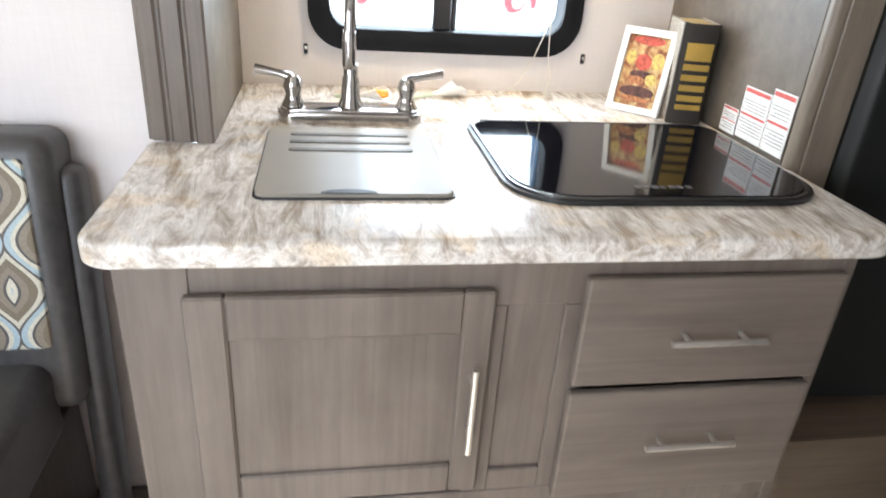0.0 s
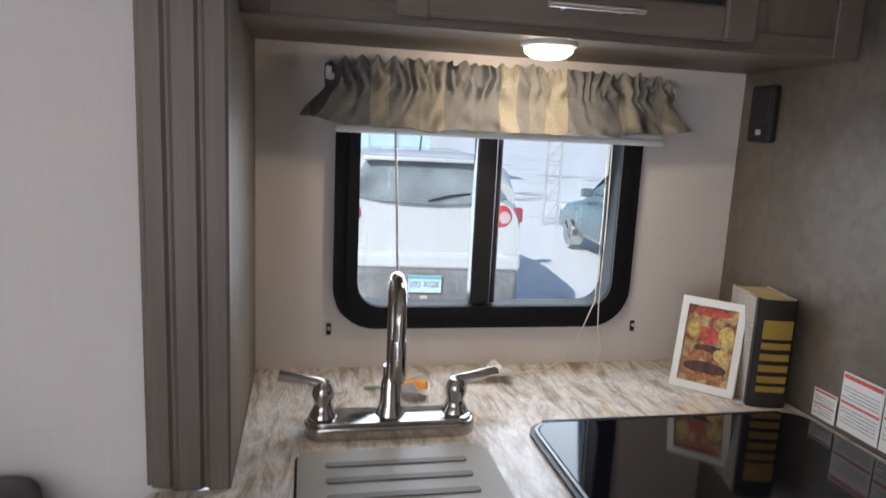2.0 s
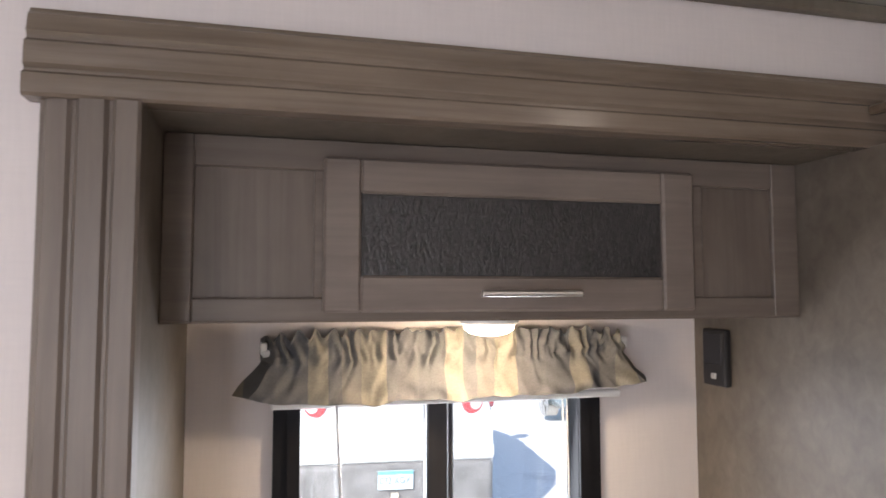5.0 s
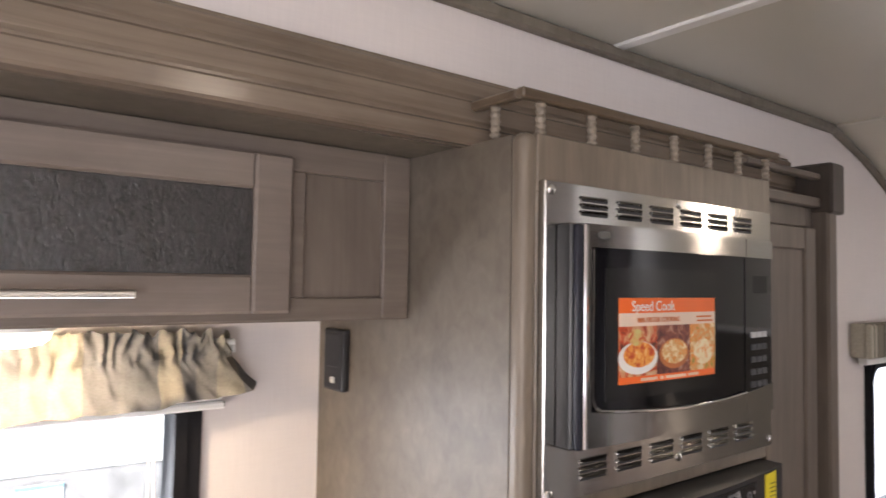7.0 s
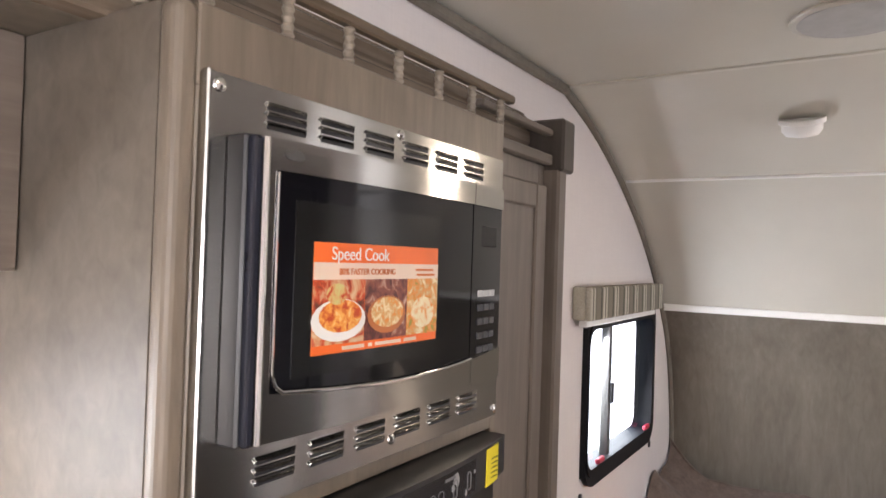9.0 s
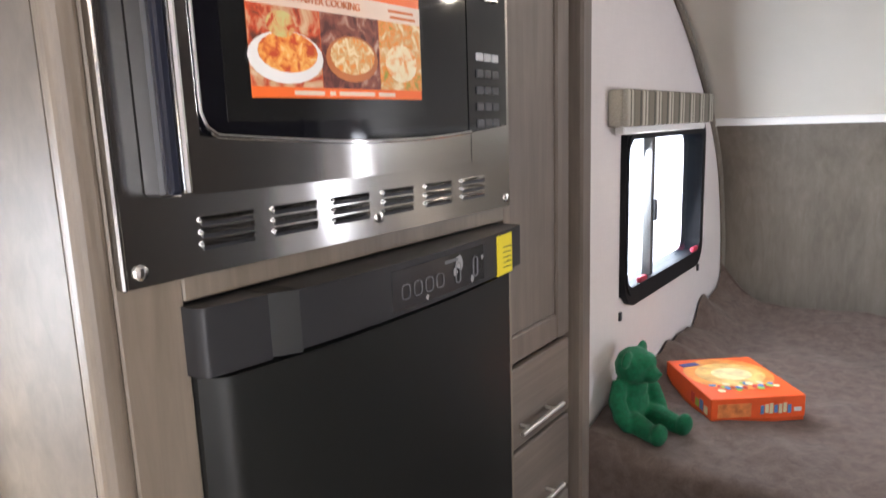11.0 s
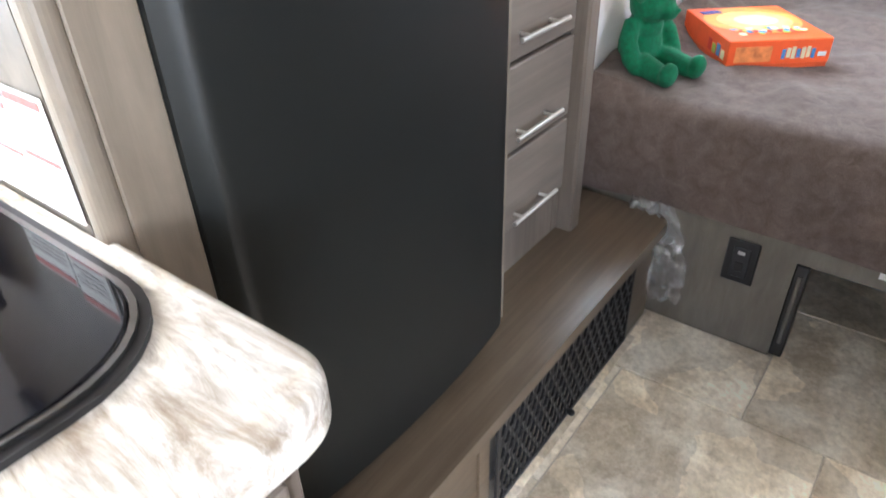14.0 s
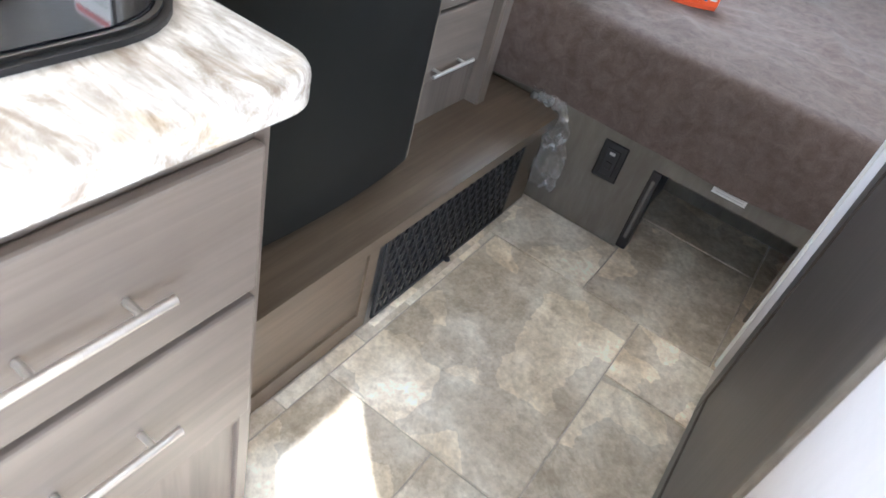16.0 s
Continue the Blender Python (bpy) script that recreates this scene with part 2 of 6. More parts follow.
def stone_vinyl():
    m, n, l, b = shader("stone_vinyl")
    co = coords(n, l, (1, 1, 1), (0, 0, 0), True)
    big = noise_tex(n, l, co, 4.6, 12, 0.68, 0.25)
    c = ramp(n, l, big, [(0.30, (0.34, 0.275, 0.195)), (0.44, (0.53, 0.455, 0.35)), (0.52, (0.66, 0.59, 0.485)), (0.62, (0.81, 0.76, 0.66))])
    flake = noise_tex(n, l, co, 5.2, 9, 0.62, 0.3)
    c = mixed(n, l, c, ramp(n, l, flake, [(0.40, (0.86, 0.845, 0.82)), (0.425, (1.0, 1.0, 1.0)), (0.53, (1.0, 1.0, 1.0)), (0.545, (1.10, 1.10, 1.10)), (0.60, (1.10, 1.10, 1.10)), (0.62, (0.95, 0.94, 0.92))]), 1.0)
    speck = noise_tex(n, l, co, 60.0, 6, 0.7)
    c = mixed(n, l, c, ramp(n, l, speck, [(0.35, (0.80, 0.785, 0.77)), (0.6, (1.05, 1.05, 1.05))]), 1.0)
    warp = n.new("ShaderNodeTexNoise")
    warp.inputs["Scale"].default_value, warp.inputs["Detail"].default_value = 7.0, 5.0
    l.new(co, warp.inputs["Vector"])
    bend = n.new("ShaderNodeVectorMath")
    bend.operation, bend.inputs[1].default_value = "MULTIPLY_ADD", (0.16, 0.16, 0.0)
    l.new(warp.outputs["Color"], bend.inputs[0])
    l.new(co, bend.inputs[2])
    cell = n.new("ShaderNodeTexVoronoi")
    cell.inputs["Scale"].default_value = 7.5
    l.new(bend.outputs[0], cell.inputs["Vector"])
    tone = n.new("ShaderNodeSeparateColor")
    l.new(cell.outputs["Color"], tone.inputs[0])
    c = mixed(n, l, c, ramp(n, l, tone.outputs[0], [(0.0, (0.93, 0.92, 0.90)), (0.25, (0.98, 0.975, 0.97)), (0.72, (1.0, 1.0, 1.0)), (0.79, (1.26, 1.25, 1.22)), (1.0, (1.36, 1.35, 1.32))]), 0.9)
    info = n.new("ShaderNodeObjectInfo")
    c = mixed(n, l, c, ramp(n, l, info.outputs["Random"], [(0.0, (0.84, 0.82, 0.79)), (1.0, (1.1, 1.1, 1.1))]), 1.0)
    l.new(c, b.inputs["Base Color"])
    b.inputs["Roughness"].default_value = 0.42
    bumped(n, l, b, speck, 0.08, 0.001)
    return m


STONE = stone_vinyl()
GROUT = plain("joint_grey", (0.45, 0.40, 0.335), 0.7)


def fleece():
    m, n, l, b = shader("brown_fleece")
    f = noise_tex(n, l, coords(n, l), 28, 6, 0.65, 0.5)
    g = noise_tex(n, l, coords(n, l), 420, 3)
    c = ramp(n, l, f, [(0.3, (0.098, 0.069, 0.056)), (0.7, (0.168, 0.125, 0.105))])
    l.new(mixed(n, l, c, ramp(n, l, g, [(0.3, (0.8, 0.8, 0.8)), (0.7, (1.1, 1.1, 1.1))]), 1.0), b.inputs["Base Color"])
    b.inputs["Roughness"].default_value = 0.95
    b.inputs["Sheen Weight"].default_value, b.inputs["Sheen Roughness"].default_value = 0.06, 0.5
    bumped(n, l, b, f, 0.5, 0.006)
    return m


FLEECE = fleece()


def banded(name, pitch, stops, axis=0, sway=0.0, sway_len=0.2, rough=0.85):
    """Woven cloth with bands across one axis, swaying like an ogee when sway is set."""
    m, n, l, b = shader(name)
    tc, sep = n.new("ShaderNodeTexCoord"), n.new("ShaderNodeSeparateXYZ")
    l.new(tc.outputs["Object"], sep.inputs[0])

    def calc(op, a, v):
        q = n.new("ShaderNodeMath")
        q.operation = op
        for k, s in enumerate((a, v)):
            if isinstance(s, (int, float)):
                q.inputs[k].default_value = s
            else:
                l.new(s, q.inputs[k])
        return q.outputs[0]

    u = calc("DIVIDE", sep.outputs[axis], pitch)
    if sway:
        w = calc("SINE", calc("MULTIPLY", sep.outputs[2], 2 * math.pi / sway_len), 0.0)
        ping = calc("PINGPONG", u, 1.0)
        fac = calc("ADD", ping, calc("MULTIPLY", w, sway))
        fac = calc("FRACT", calc("ADD", fac, 1.0), 0.0)
    else:
        fac = calc("FRACT", u, 0.0)
    r = n.new("ShaderNodeValToRGB")
    r.color_ramp.interpolation = "CONSTANT"
    e = r.color_ramp.elements
    while len(e) < len(stops):
        e.new(0.5)
    for item, (at, c) in zip(e, stops):
        item.position, item.color = at, (*c, 1)
    l.new(fac, r.inputs[0])
    weave = noise_tex(n, l, coords(n, l, (300, 300, 300)), 1.0, 2)
    l.new(mixed(n, l, r.outputs[0], ramp(n, l, weave, [(0.3, (0.8, 0.8, 0.8)), (0.7, (1.05, 1.05, 1.05))]), 1.0), b.inputs["Base Color"])
    b.inputs["Roughness"].default_value = rough
    bumped(n, l, b, weave, 0.3, 0.001)
    return m


OGEE = banded("ogee_cloth", 0.066, [(0.0, (0.20, 0.16, 0.11)), (0.22, (0.62, 0.58, 0.46)), (0.36, (0.12, 0.11, 0.105)), (0.44, (0.42, 0.52, 0.56)), (0.60, (0.66, 0.62, 0.50)), (0.72, (0.10, 0.09, 0.085)), (0.80, (0.26, 0.22, 0.165))], 0, 0.42, 0.185, 0.6)
PLAID = banded("striped_valance_cloth", 0.27, [(0.0, (0.118, 0.120, 0.122)), (0.20, (0.235, 0.218, 0.178)), (0.34, (0.128, 0.129, 0.130)), (0.44, (0.175, 0.168, 0.152)), (0.58, (0.255, 0.236, 0.19)), (0.76, (0.138, 0.138, 0.138))])
STRIPE = banded("striped_box_cloth", 0.115, [(0.0, (0.20, 0.18, 0.14)), (0.30, (0.085, 0.078, 0.062)), (0.42, (0.22, 0.20, 0.16)), (0.50, (0.48, 0.45, 0.37)), (0.66, (0.12, 0.11, 0.088)), (0.74, (0.48, 0.45, 0.37)), (0.86, (0.17, 0.155, 0.125))])

# ---- mesh helpers ----


def part(name, bm, material, parent=None, label="", smooth=False):
    """Links a bmesh, in world coordinates, as one mesh object under a thing or part."""
    me = bpy.data.meshes.new(name)
    bmesh.ops.recalc_face_normals(bm, faces=bm.faces)
    if smooth:
        for fc in bm.faces:
            fc.smooth = True
    bm.to_mesh(me)
    bm.free()
    me.materials.append(material)
    ob = new(name, me)
    if smooth:
        me.set_sharp_from_angle(angle=radians(38))
    if parent is not None:
        ob.parent = parent
        if parent.type == "EMPTY":
            ob.matrix_parent_inverse = Matrix.Translation(-parent.location)
    if label:
        ob["label"] = label
    return ob


def thing(name, at, label, category, group="", kind=""):
    e = new(name)
    e.location = at
    e.empty_display_size = 0.05
    return tagged(e, label, category, group, kind)


def structure(name, bm, material, label, smooth=False):
    return tagged(part(name, bm, material, None, "", smooth), label, "", "", "structure")


def box(x0, x1, y0, y1, z0, z1, bevel=0.0, bm=None, seg=1):
    one = bmesh.new()
    bmesh.ops.create_cube(one, size=1)
    for v in one.verts:
        v.co = Vector(((x0 + x1) / 2 + v.co.x * (x1 - x0), (y0 + y1) / 2 + v.co.y * (y1 - y0), (z0 + z1) / 2 + v.co.z * (z1 - z0)))
    if bevel:
        bmesh.ops.bevel(one, geom=list(one.edges), offset=bevel, segments=seg, affect="EDGES", profile=0.5)
    return join(bm, one)


def join(bm, one):
    if bm is None:
        return one
    me = bpy.data.meshes.new("tmp")
    one.to_mesh(me)
    one.free()
    bm.from_mesh(me)
    bpy.data.meshes.remove(me)
    return bm


def moved(bm, m):
    bmesh.ops.transform(bm, matrix=m, verts=bm.verts)
    return bm


def rounded(w, h, r, n=6):
    """Outline of a rounded rectangle about the origin; r is one radius or four: right-top, left-top, left-bottom, right-bottom."""
    rs = r if isinstance(r, (tuple, list)) else (r,) * 4
    out = []
    for k, (sx, sy) in enumerate(((1, 1), (-1, 1), (-1, -1), (1, -1))):
        q = max(rs[k], 1e-4)
        for i in range(n + 1):
            a = math.pi / 2 * (k + i / n)
            out.append((sx * (w / 2 - q) + q * math.cos(a), sy * (h / 2 - q) + q * math.sin(a)))
    return out


def slab(outline, d0, d1, m=None, hole=None, bevel=0.0):
    """A plate from an outline in x, y, from d0 to d1 in z; hole: an inner outline with as many points."""
    bm = bmesh.new()
    k = len(outline)
    lo = [bm.verts.new((x, y, d0)) for x, y in outline]
    hi = [bm.verts.new((x, y, d1)) for x, y in outline]
    for i in range(k):
        j = (i + 1) % k
        bm.faces.new((lo[i], lo[j], hi[j], hi[i]))
    if hole:
        a = [bm.verts.new((x, y, d0)) for x, y in hole]
        b = [bm.verts.new((x, y, d1)) for x, y in hole]
        for i in range(k):
            j = (i + 1) % k
            bm.faces.new((a[i], a[j], b[j], b[i]))
            bm.faces.new((lo[i], lo[j], a[j], a[i]))
            bm.faces.new((hi[i], hi[j], b[j], b[i]))
    else:
        bm.faces.new(lo)
        top = bm.faces.new(hi)
        if bevel:
            bmesh.ops.bevel(bm, geom=list(top.edges), offset=bevel, segments=3, affect="EDGES", profile=0.5)
    return moved(bm, m) if m else bm


def facing(x, y, z):
    """Turns a slab's plane to stand upright and face -y: its x stays x, its y becomes z, its depth runs towards -y."""
    return Matrix.Translation((x, y, z)) @ Matrix.Rotation(radians(90), 4, "X")


def shifted(outline, dx, dy):
    return [(x + dx, y + dy) for x, y in outline]


def tube(points, radius, n=10, caps=True, bm=None):
    """A round tube along points; radius is one value or one a point."""
    one = bmesh.new()
    pts = [Vector(p) for p in points]
    rad = radius if isinstance(radius, (list, tuple)) else [radius] * len(pts)
    up, rings = None, []
    for i, p in enumerate(pts):
        d = (pts[min(i + 1, len(pts) - 1)] - pts[max(i - 1, 0)]).normalized()
        if up is None:
            up = d.orthogonal().normalized()
        up = (up - d * up.dot(d)).normalized()
        side = d.cross(up)
        rings.append([one.verts.new(p + rad[i] * (math.cos(2 * math.pi * k / n) * up + math.sin(2 * math.pi * k / n) * side)) for k in range(n)])
    for a, b in zip(rings, rings[1:]):
        for k in range(n):
            one.faces.new((a[k], a[(k + 1) % n], b[(k + 1) % n], b[k]))
    if caps:
        one.faces.new(rings[0])
        one.faces.new(rings[-1])
    return join(bm, one)


def lathe(profile, n=20, m=None, bm=None):
    """A turned body from (radius, height) pairs about z."""
    one = tube([(0, 0, h) for _, h in profile], [max(r, 1e-4) for r, _ in profile], n)
    return join(bm, moved(one, m) if m else one)


def sheet(fn, nu, nv, thick=0.0):
    """A surface from fn(u, v) for u, v in 0..1; thick gives it a back along its normal."""
    bm = bmesh.new()
    g = [[bm.verts.new(fn(i / nu, j / nv)) for j in range(nv + 1)] for i in range(nu + 1)]
    for i in range(nu):
        for j in range(nv):
            bm.faces.new((g[i][j], g[i + 1][j], g[i + 1][j + 1], g[i][j + 1]))
    if thick:
        bm.normal_update()
        bmesh.ops.solidify(bm, geom=list(bm.faces), thickness=thick)
    return bm


def blob(at, size, bm=None, turn=(0, 0, 0), sub=2):
    one = bmesh.new()
    bmesh.ops.create_icosphere(one, subdivisions=sub, radius=1)
    bmesh.ops.transform(one, matrix=pose(*at, *turn) @ Matrix.Diagonal((*size, 1)), verts=one.verts)
    return join(bm, one)


def lettering(name, text, size, m, material, parent, label="", squeeze=1.0):
    cu = bpy.data.curves.new(name, "FONT")
    cu.body, cu.size, cu.extrude = text, size, 0.0004
    tmp = bpy.data.objects.new("tmp", cu)
    me = bpy.data.meshes.new_from_object(tmp)
    bpy.data.objects.remove(tmp)
    me.transform(m @ Matrix.Diagonal((squeeze, 1, 1, 1)))
    me.materials.append(material)
    ob = new(name, me)
    ob.parent = parent
    if parent.type == "EMPTY":
        ob.matrix_parent_inverse = Matrix.Translation(-parent.location)
    if label:
        ob["label"] = label
    return ob


def bar_handle(parent, a, b, out, rod=0.0055):
    """A bar pull from a to b, standing off along out."""
    a, b, out = Vector(a), Vector(b), Vector(out)
    bm = tube([a, b], rod, 12)
    for f in (0.2, 0.8):
        p = a.lerp(b, f)
        tube([p - out, p], rod * 0.8, 8, bm=bm)
    return part("handle", bm, NICKEL, parent, "brushed nickel bar handle", True)


def framed_panel(x0, x1, z0, z1, y, thick, rail, sink, bevel=0.004):
    """Four flat rails round a recessed panel, facing -y: returns rails and panel."""
    k = rail if isinstance(rail, (tuple, list)) else (rail,) * 4      # left, right, bottom, top
    bm = box(x0, x0 + k[0], y, y + thick, z0, z1, bevel)
    box(x1 - k[1], x1, y, y + thick, z0, z1, bevel, bm)
    box(x0 + k[0], x1 - k[1], y + 0.0006, y + thick, z0, z0 + k[2], bevel, bm)
    box(x0 + k[0], x1 - k[1], y + 0.0006, y + thick, z1 - k[3], z1, bevel, bm)
    inner = box(x0 + k[0] - 0.002, x1 - k[1] + 0.002, y + sink, y + thick - 0.001, z0 + k[2] - 0.002, z1 - k[3] + 0.002)
    return bm, inner

# ---- structure ----
WALL_Y, CEIL = 1.36, 2.19
structure("floor", box(-2.65, 2.85, -1.1, 1.86, -0.05, -0.004), GROUT, "vinyl floor of a camper, beige stone pattern")


def pierced_wall(name, x0, x1, z0, z1, y0, y1, hole, material, label):
    """An upright wall along x with one rectangular opening (x0, x1, z0, z1)."""
    hx0, hx1, hz0, hz1 = hole
    bm = slab([(x0, z0), (x1, z0), (x1, z1), (x0, z1)], -y1, -y0, facing(0, 0, 0), [(hx0, hz0), (hx1, hz0), (hx1, hz1), (hx0, hz1)])
    return structure(name, bm, material, label)


structure("wall_galley", box(-2.6, -0.235, WALL_Y, WALL_Y + 0.05, 0, CEIL), PAPER, "white linen-textured wall beside the galley slide-out")
structure("wall_header", box(-0.235, 2.07, WALL_Y, WALL_Y + 0.05, 2.0, CEIL), PAPER, "white linen-textured wall above the slide-out")
pierced_wall("wall_bed", 2.07, 3.9, 0, CEIL, WALL_Y, WALL_Y + 0.05, (2.577, 3.36, 0.99, 1.50), PAPER, "white linen-textured wall beside the bed")
pierced_wall("wall_window", -0.21, 0.965, 0.0, 2.0, 1.827, 1.867, (0.02, 0.668, 1.062, 1.555), PAPER, "white linen-textured back wall of the galley")
structure("slide_side", box(-0.21, -0.175, 1.36, 1.827, 0, 1.935), BOARD, "taupe side wall of the slide-out")
structure("slide_end", box(2.10, 2.135, 1.415, 1.867, 0, 1.935), BOARD, "taupe end wall of the slide-out")
structure("slide_back", box(0.965, 2.10, 1.827, 1.867, 0, 1.935), BOARD, "taupe back wall of the slide-out behind the fridge")
structure("slide_ceiling", box(-0.21, 2.135, 1.335, 1.867, 1.935, 1.955), BOARD, "taupe ceiling board of the slide-out")
# behind the walker: unseen walls, openings added to let daylight in
bm = box(-2.65, -0.82, -1.1, -1.05, 0, 0.95)
box(-2.65, -2.2, -1.1, -1.05, 0.95, 1.65, bm=bm)
box(-0.90, -0.82, -1.1, -1.05, 0.95, 1.65, bm=bm)
box(-2.65, -0.82, -1.1, -1.05, 1.65, CEIL, bm=bm)
box(-0.82, -0.54, -1.1, -1.05, 1.955, CEIL, bm=bm)
box(-0.54, 2.9, -1.1, -1.05, 0, CEIL, bm=bm)
box(3.5, 3.95, -1.1, -1.05, 0, CEIL, bm=bm)
box(2.9, 3.5, -1.1, -1.05, 0, 1.0, bm=bm)
box(2.9, 3.5, -1.1, -1.05, 1.5, CEIL, bm=bm)
structure("wall_entry", bm, PAPER, "unseen white wall, doorway and window openings added to let light in")
bm = box(-2.65, -2.6, -1.1, 1.41, 0, 0.95)
box(-2.65, -2.6, -1.1, -0.5, 0.95, 1.65, bm=bm)
box(-2.65, -2.6, 0.9, 1.41, 0.95, 1.65, bm=bm)
box(-2.65, -2.6, -1.1, 1.41, 1.65, CEIL, bm=bm)
structure("wall_rear", bm, PAPER, "unseen white rear wall with a wide opening added for light")
# washroom partition with its closed door
bm = box(0.78, 1.118, -1.05, 0.315, 0, CEIL)
box(1.90, 2.06, -1.05, 0.315, 0, CEIL, bm=bm)
box(1.118, 1.90, -1.05, 0.315, 1.95, CEIL, bm=bm)
box(1.118, 1.90, -1.05, 0.285, 0, 1.95, bm=bm)
structure("wall_washroom", bm, PAPER, "white washroom partition beside the aisle")
structure("ceiling", box(-2.65, 2.36, -1.1, 1.41, CEIL, CEIL + 0.04), CEILING, "off-white camper ceiling with panel seams")


def nose(u):
    """Profile of the rounded front end: x, z from the ceiling down to the bed."""
    pts = [(2.36, 2.19), (2.62, 2.115), (2.90, 1.995), (3.16, 1.845), (3.38, 1.675), (3.55, 1.50), (3.66, 1.35), (3.73, 1.18), (3.78, 0.95), (3.80, 0.6)]
    f = u * (len(pts) - 1)
    i = min(int(f), len(pts) - 2)
    p = [Vector((*pts[min(max(i + k, 0), len(pts) - 1)], 0)) for k in (-1, 0, 1, 2)]
    s = f - i
    q = 0.5 * (2 * p[1] + (p[2] - p[0]) * s + (2 * p[0] - 5 * p[1] + 4 * p[2] - p[3]) * s * s + (3 * p[1] - p[0] - 3 * p[2] + p[3]) * s ** 3)
    return q.x, q.y


def nose_skin(u0, u1, off):
    def fn(u, v):
        x, z = nose(u0 + (u1 - u0) * u)
        return Vector((x + off, -1.1 + 2.46 * v, z + off * 0.4))
    return sheet(fn, 26, 1, -0.03)


structure("ceiling_front", nose_skin(0.0, 5 / 9, 0.0), CEILING, "white curved front ceiling panel over the bed", True)
structure("wall_front", nose_skin(5 / 9, 1.0, 0.012), BOARD_DARK, "brown curved lower front wall behind the bed", True)
structure("trim", box(3.53, 3.56, -1.05, 1.355, 1.485, 1.515, 0.004), WHITE, "white ledge trim along the front wall")
for sx in (-0.6, 0.37, 1.347):
    structure("trim", box(sx - 0.016, sx + 0.016, -1.05, 1.345, CEIL - 0.006, CEIL + 0.002, 0.003), WHITE, "white ceiling seam strip")
structure("trim", tube([(nose(0.235)[0] - 0.002, -1.04, nose(0.235)[1] - 0.004), (nose(0.235)[0] - 0.002, 1.342, nose(0.235)[1] - 0.001)], 0.006, 8), WHITE, "white seam strip across the curved front ceiling", True)
structure("trim", box(2.350, 2.372, -1.05, 1.345, CEIL - 0.005, CEIL + 0.002, 0.002), CEILING, "white ceiling seam strip")


structure("trim", box(-2.6, 2.35, 1.338, WALL_Y, CEIL - 0.026, CEIL - 0.002, 0.004), BOARD_DARK, "brown trim strip along the ceiling edge")
structure("trim", tube([(nose(i / 30)[0] - 0.012, 1.352, nose(i / 30)[1] - 0.012) for i in range(31)], 0.011, 8), BOARD_DARK, "brown trim strip round the curved front", True)
structure("baseboard", box(-2.6, -0.29, 1.345, WALL_Y, 0.0, 0.05, 0.003), WOOD_H, "grey wood baseboard")


def stepped(length):
    """Header moulding along x: bevelled bands stepping forward, face towards -y, height along z."""
    prof = [(0.0, 0.0), (-0.033, 0.0), (-0.037, 0.004), (-0.037, 0.028), (-0.029, 0.033), (-0.029, 0.037), (-0.034, 0.042), (-0.032, 0.070), (-0.023, 0.076), (-0.023, 0.080),
            (-0.027, 0.085), (-0.022, 0.108), (-0.016, 0.113), (-0.014, 0.118), (0.0, 0.118)]
    bm = bmesh.new()
    rows = [[bm.verts.new((x, y, z)) for y, z in prof] for x in (0, length)]
    k = len(prof)
    for i in range(k):
        bm.faces.new((rows[0][i], rows[0][(i + 1) % k], rows[1][(i + 1) % k], rows[1][i]))
    bm.faces.new(rows[0])
    bm.faces.new(rows[1])
    return bm


structure("trim_left", moved(stepped(0.994), Matrix(((0, 0, -1.034, -0.174), (0, 1.1, 0, 1.358), (1, 0, 0, 0.938), (0, 0, 0, 1)))), WOOD_V, "stepped grey wood casing beside the slide-out")
structure("trim_header", moved(stepped(2.37), Matrix.Translation((-0.312, 1.358, 1.932))), WOOD_HEADER, "stepped grey-brown wood header over the slide-out")
structure("trim_right", box(2.062, 2.112, 1.245, 1.415, 0.0, 1.93, 0.006), WOOD_V, "grey wood end post of the slide-out")
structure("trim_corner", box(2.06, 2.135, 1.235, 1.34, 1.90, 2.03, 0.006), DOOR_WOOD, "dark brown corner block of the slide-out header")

# ---- galley ----
COUNTER = 0.938


def counter_top():
    def outline(e):
        """The plan, drawn in by e along its free edges."""
        pts = [(-0.296 + e, 1.320)]
        for cx, cy, r, a0 in ((-0.250, 0.938, 0.05, math.pi), (0.902, 0.948, 0.06, 1.5 * math.pi)):
            for i in range(11):
                a = a0 + math.pi / 2 * i / 10
                pts.append((cx + (r - e) * math.cos(a), cy + (r - e) * math.sin(a)))
        return pts + [(0.962 - e, 1.201), (0.9485, 1.201), (0.9485, 1.826), (-0.174, 1.826), (-0.174, 1.320)]

    bm = bmesh.new()
    rows = [(0.003, -0.040), (0.0, -0.037), (0.0, -0.012), (0.0009, -0.0074), (0.0035, -0.0035), (0.0074, -0.0009), (0.012, 0.0)]
    rings = [[bm.verts.new((x, y, COUNTER + z)) for x, y in outline(e)] for e, z in rows]
    for a, b in zip(rings, rings[1:]):
        for i in range(len(a)):
            j = (i + 1) % len(a)
            bm.faces.new((a[i], a[j], b[j], b[i]))
    bm.faces.new(rings[0])
    bm.faces.new(rings[-1])
    return bm


top = part("countertop", counter_top(), LAMINATE, None, "", True)
tagged(top, "streaked brown and white laminate countertop with rounded edge", "countertop")


